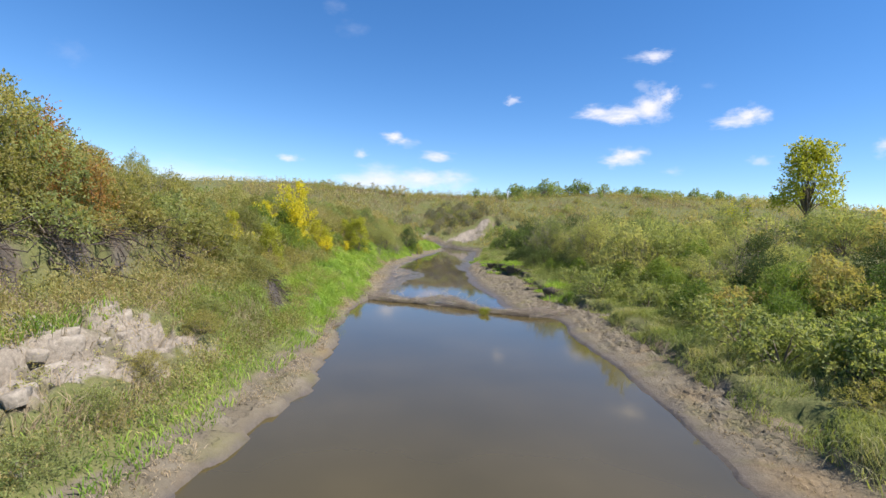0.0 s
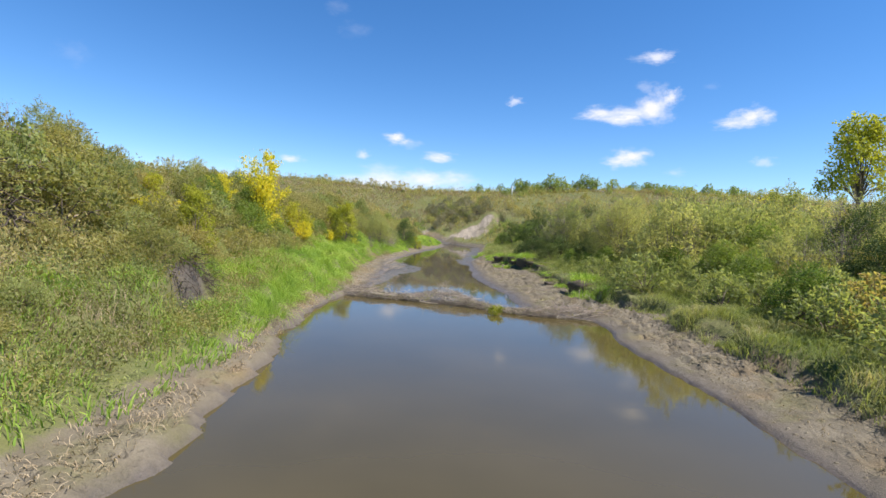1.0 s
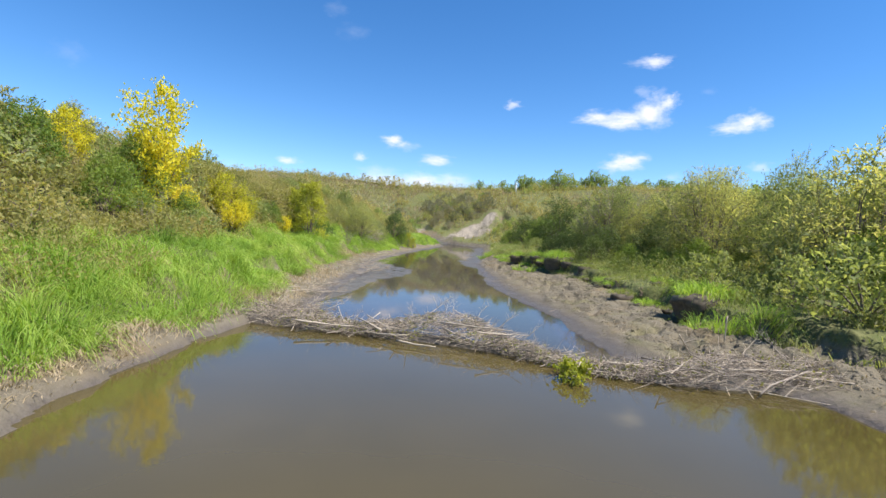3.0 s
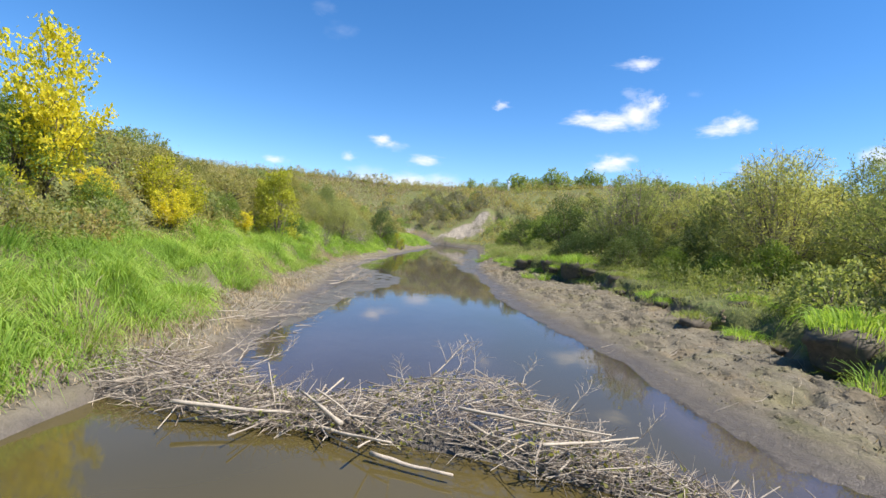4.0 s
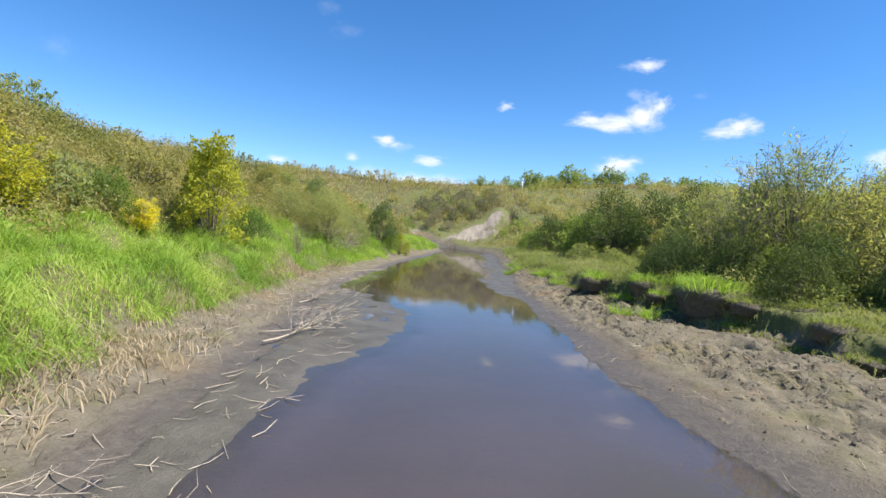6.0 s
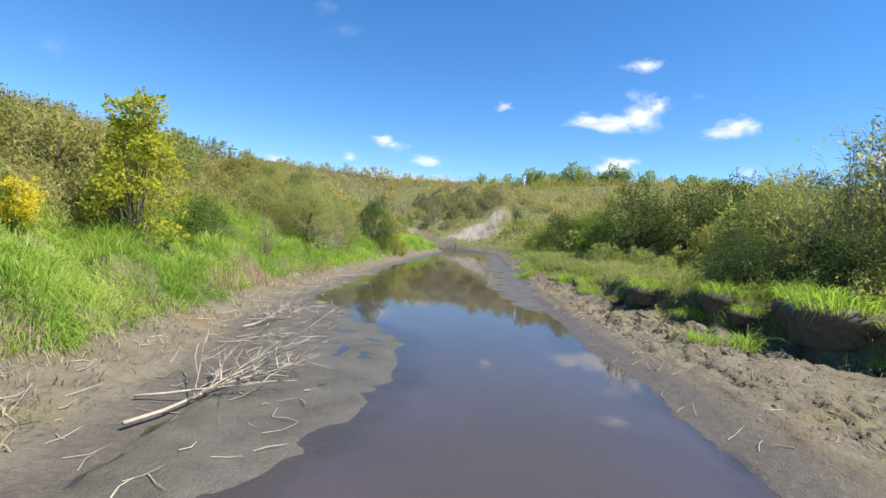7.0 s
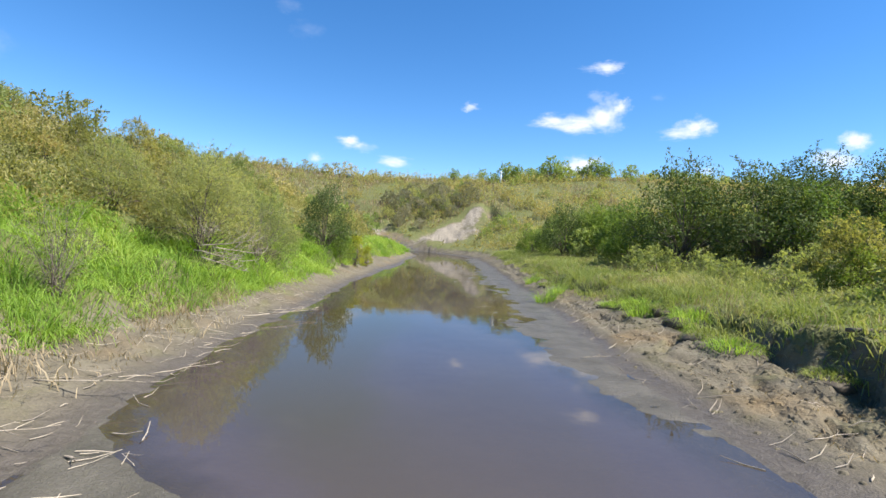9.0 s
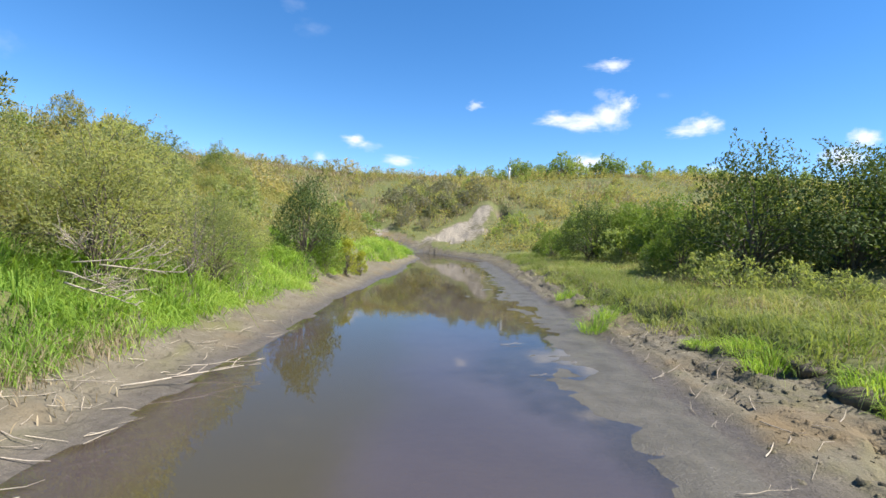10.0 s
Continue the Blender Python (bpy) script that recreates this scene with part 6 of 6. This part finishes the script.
# ---- roots, post, dark lump for an overhang, clods ----
g = Geo()
for i in range(330):
    y = rng.uniform(12.2, 21)
    off = 5.5 + rng.uniform(-0.2, 1.5) - max(0, y - 18.5) * 0.2
    x = float(along(LEFT_BANK, y)) - off
    z = float(ground_z(x, y)[0])
    p = np.array([x, y, z + rng.uniform(0.05, 0.35)])
    e = p + np.array([rng.uniform(0.3, 1.1), rng.normal(-0.1, 0.55), rng.uniform(-0.7, 0.25)])
    g.tube(np.stack([p, p * 0.65 + e * 0.35 + rng.normal(0, 0.12, 3), p * 0.3 + e * 0.7 + rng.normal(0, 0.12, 3), e]), np.array([1, 0.8, 0.6, 0.25]) * rng.uniform(0.008, 0.035), 4)
for i in range(130):
    y = rng.uniform(22.2, 26.6)
    x = float(along(LEFT_BANK, y)) - rng.uniform(1.9, 2.5)
    p = np.array([x, y, float(ground_z(x, y)[0]) + rng.uniform(0.0, 0.3)])
    e = p + np.array([rng.uniform(0.2, 0.8), rng.normal(-0.1, 0.5), rng.uniform(-0.75, 0.1)])
    g.tube(np.stack([p, p * 0.65 + e * 0.35 + rng.normal(0, 0.1, 3), p * 0.3 + e * 0.7 + rng.normal(0, 0.1, 3), e]), np.array([1, 0.8, 0.6, 0.25]) * rng.uniform(0.005, 0.018), 4)
tagged(part("exposed_roots", shade(g.mesh("roots")), ROOT), "dark exposed roots hanging from the bluff's edge", "roots", kind="stuff")
mat_silt, nt, bsdf = material("dried_silt")
n = noise_out(nt, 7.0, 6, 0.65)
nt.links.new(ramp(nt, n, [(0.25, (0.19, 0.163, 0.122)), (0.7, (0.36, 0.32, 0.25))]), bsdf.inputs["Base Color"])
bsdf.inputs["Roughness"].default_value = 0.95
bump(nt, bsdf, n, 0.8, 0.04)


def slab(seed):
    """A cracked block of silt broken off the ledge."""
    r = np.random.default_rng(seed)
    n = 9
    a = np.sort(np.arange(n) * 2 * np.pi / n + r.uniform(-0.25, 0.25, n))
    rim = r.uniform(0.28, 0.6, n)
    rings = []
    for q, z in ((0.85, -0.3), (1.0, 0.0), (0.97, 0.1), (0.8, 0.16), (0.4, 0.17)):
        rings.append(np.stack([np.cos(a) * rim * q, np.sin(a) * rim * q, z + r.normal(0, 0.025, n)], -1))
    v = np.concatenate(rings + [[(0, 0, 0.16)]])
    i, j = np.arange(4)[:, None] * n, np.arange(n)[None]
    k = (j + 1) % n
    q = np.stack([i + j, i + k, i + n + k, i + n + j], -1).reshape(-1, 4)
    g = Geo().add(v, q, np.stack([4 * n + j[0], 4 * n + k[0], np.full(n, 5 * n)], -1))
    return tagged(part("silt_block", g, mat_silt), "cracked pale block of dried silt on the bluff", "earth block", "silt blocks on the bluff")


blocks = Nursery(slab(81), slab(82), slab(83), slab(84))
rim = [(-4.3, 10.0), (-4.76, 10.66), (-5.2, 11.3), (-5.8, 12.0), (-5.5, 12.3), (-5.6, 13.0), (-5.5, 13.8), (-6.0, 15.0), (-6.2, 16.2)]
RNG = np.random.default_rng(91)
for i in range(16):
    u = RNG.uniform(0, len(rim) - 1.001)
    a, b = np.array(rim[int(u)]), np.array(rim[int(u) + 1])
    c = a + (b - a) * (u % 1) + RNG.normal(0, 0.12, 2) + (np.array([0.35, -0.3]) * RNG.uniform(0, 3) if i % 3 == 0 else np.array([-0.4, 0.3]) * RNG.uniform(0, 2.2) if i % 3 == 1 else 0)
    ob = blocks.put(i, c[0], c[1], RNG.uniform(0.3, 0.75), sink=0.09)
    ob.matrix_basis = ob.matrix_basis @ Euler((RNG.normal(0, 0.16), RNG.normal(0, 0.16), 0)).to_matrix().to_4x4()
mat_white, nt, bsdf = material("weathered_white_paint")
nt.links.new(ramp(nt, noise_out(nt, 6, 4), [(0.3, (0.66, 0.66, 0.63)), (0.7, (0.82, 0.82, 0.80))]), bsdf.inputs["Base Color"])
post = tagged(new("marker_post"), "white marker post standing on the hilltop", "post")
post.location = (6.4, 156, float(ground_z(6.4, 156)[0]))
g = Geo()
g.tube([(0, 0, -0.2), (0, 0, 1.5), (0, 0, 2.3)], [0.2, 0.2, 0.17], 10)
part("shaft", g, mat_white, post)
g = Geo()
g.tube([(0, 0, 2.3), (0, 0, 2.36), (0, 0, 2.75), (0, 0, 2.8)], [0.2, 0.3, 0.3, 0.18], 10)
part("cap", g, mat_white, post)
z = float(ground_z(-9.1, 82.0)[0])
for x, y, turn, size in ((3.5, 58.3, 150, 0.75), (2.9, 55.2, 170, 0.6)):
    log = stick_mesh("log", np.random.default_rng(int(y)), 0.03, 0.12, 8, 6)
    tagged(part("log", log, BARK, m=Matrix.LocRotScale((x, y, float(ground_z(x, y)[0]) + 0.05), Euler((0.3, 0, radians(turn))), (size, size * 3.6, size * 3.6))), "short dark log lying on the trodden mud", "log", "logs on the mud")
# added dark lump, put in for the dark undercut below a low bank overhang
g = Geo()
g.tube([(0, 0, -0.2), (0.02, 0, 0.1), (0.05, 0.02, 0.5), (0.0, 0.05, 0.6)], [0.6, 0.5, 0.42, 0.3], 12)
stump = tagged(part("stump", shade(g.mesh("stump")), ROOT), "dark lump in place of a low dark overhang at the water's edge", "stump")
stump.location = (-9.1, 82.0, z)
rng = np.random.default_rng(41)
y = rng.uniform(8, 70, 1500)
u = rng.uniform(0.12, 1.0, len(y))
x = along(RIGHT_EDGE, y) + (along(RIGHT_BANK, y) - along(RIGHT_EDGE, y)) * u
z = ground_z(x, y)
g = Geo()
ring = np.array([(1, 0, 0), (0.5, 0.87, 0), (-0.5, 0.87, 0), (-1, 0, 0), (-0.5, -0.87, 0), (0.5, -0.87, 0)])
for k in range(len(y)):
    s = rng.uniform(0.015, 0.06)
    low = ring * s * rng.uniform(0.7, 1.2, (6, 1)) + np.array([x[k], y[k], z[k] - 0.02])
    up = ring * s * rng.uniform(0.35, 0.75, (6, 1)) + np.array([x[k], y[k], z[k] + s * rng.uniform(0.1, 0.45)])
    j = np.arange(6)
    g.add(np.concatenate([low, up]), np.stack([j, (j + 1) % 6, (j + 1) % 6 + 6, j + 6], -1), [(6, 7, 8), (6, 8, 9), (6, 9, 10), (6, 10, 11)])
y = rng.uniform(30, 68, 1500)
u = rng.uniform(0.3, 1.06, len(y))
x = along(RIGHT_EDGE, y) + (along(RIGHT_BANK, y) - along(RIGHT_EDGE, y)) * u
z = ground_z(x, y)
for k in range(len(y)):
    s = 0.018 + 0.06 * rng.uniform(0, 1) ** 2
    low = ring * s * rng.uniform(0.7, 1.2, (6, 1)) + np.array([x[k], y[k], z[k] - 0.03])
    up = ring * s * rng.uniform(0.4, 0.9, (6, 1)) + np.array([x[k], y[k], z[k] + s * rng.uniform(0.15, 0.55)]) + rng.normal(0, 0.01, (6, 3))
    g.add(np.concatenate([low, up]), np.stack([j, (j + 1) % 6, (j + 1) % 6 + 6, j + 6], -1), [(6, 7, 8), (6, 8, 9), (6, 9, 10), (6, 10, 11)])
clods = part("mud_clods", g, GROUND)
tagged(clods, "loose clods of trodden mud along the shore", "mud clods", kind="stuff")
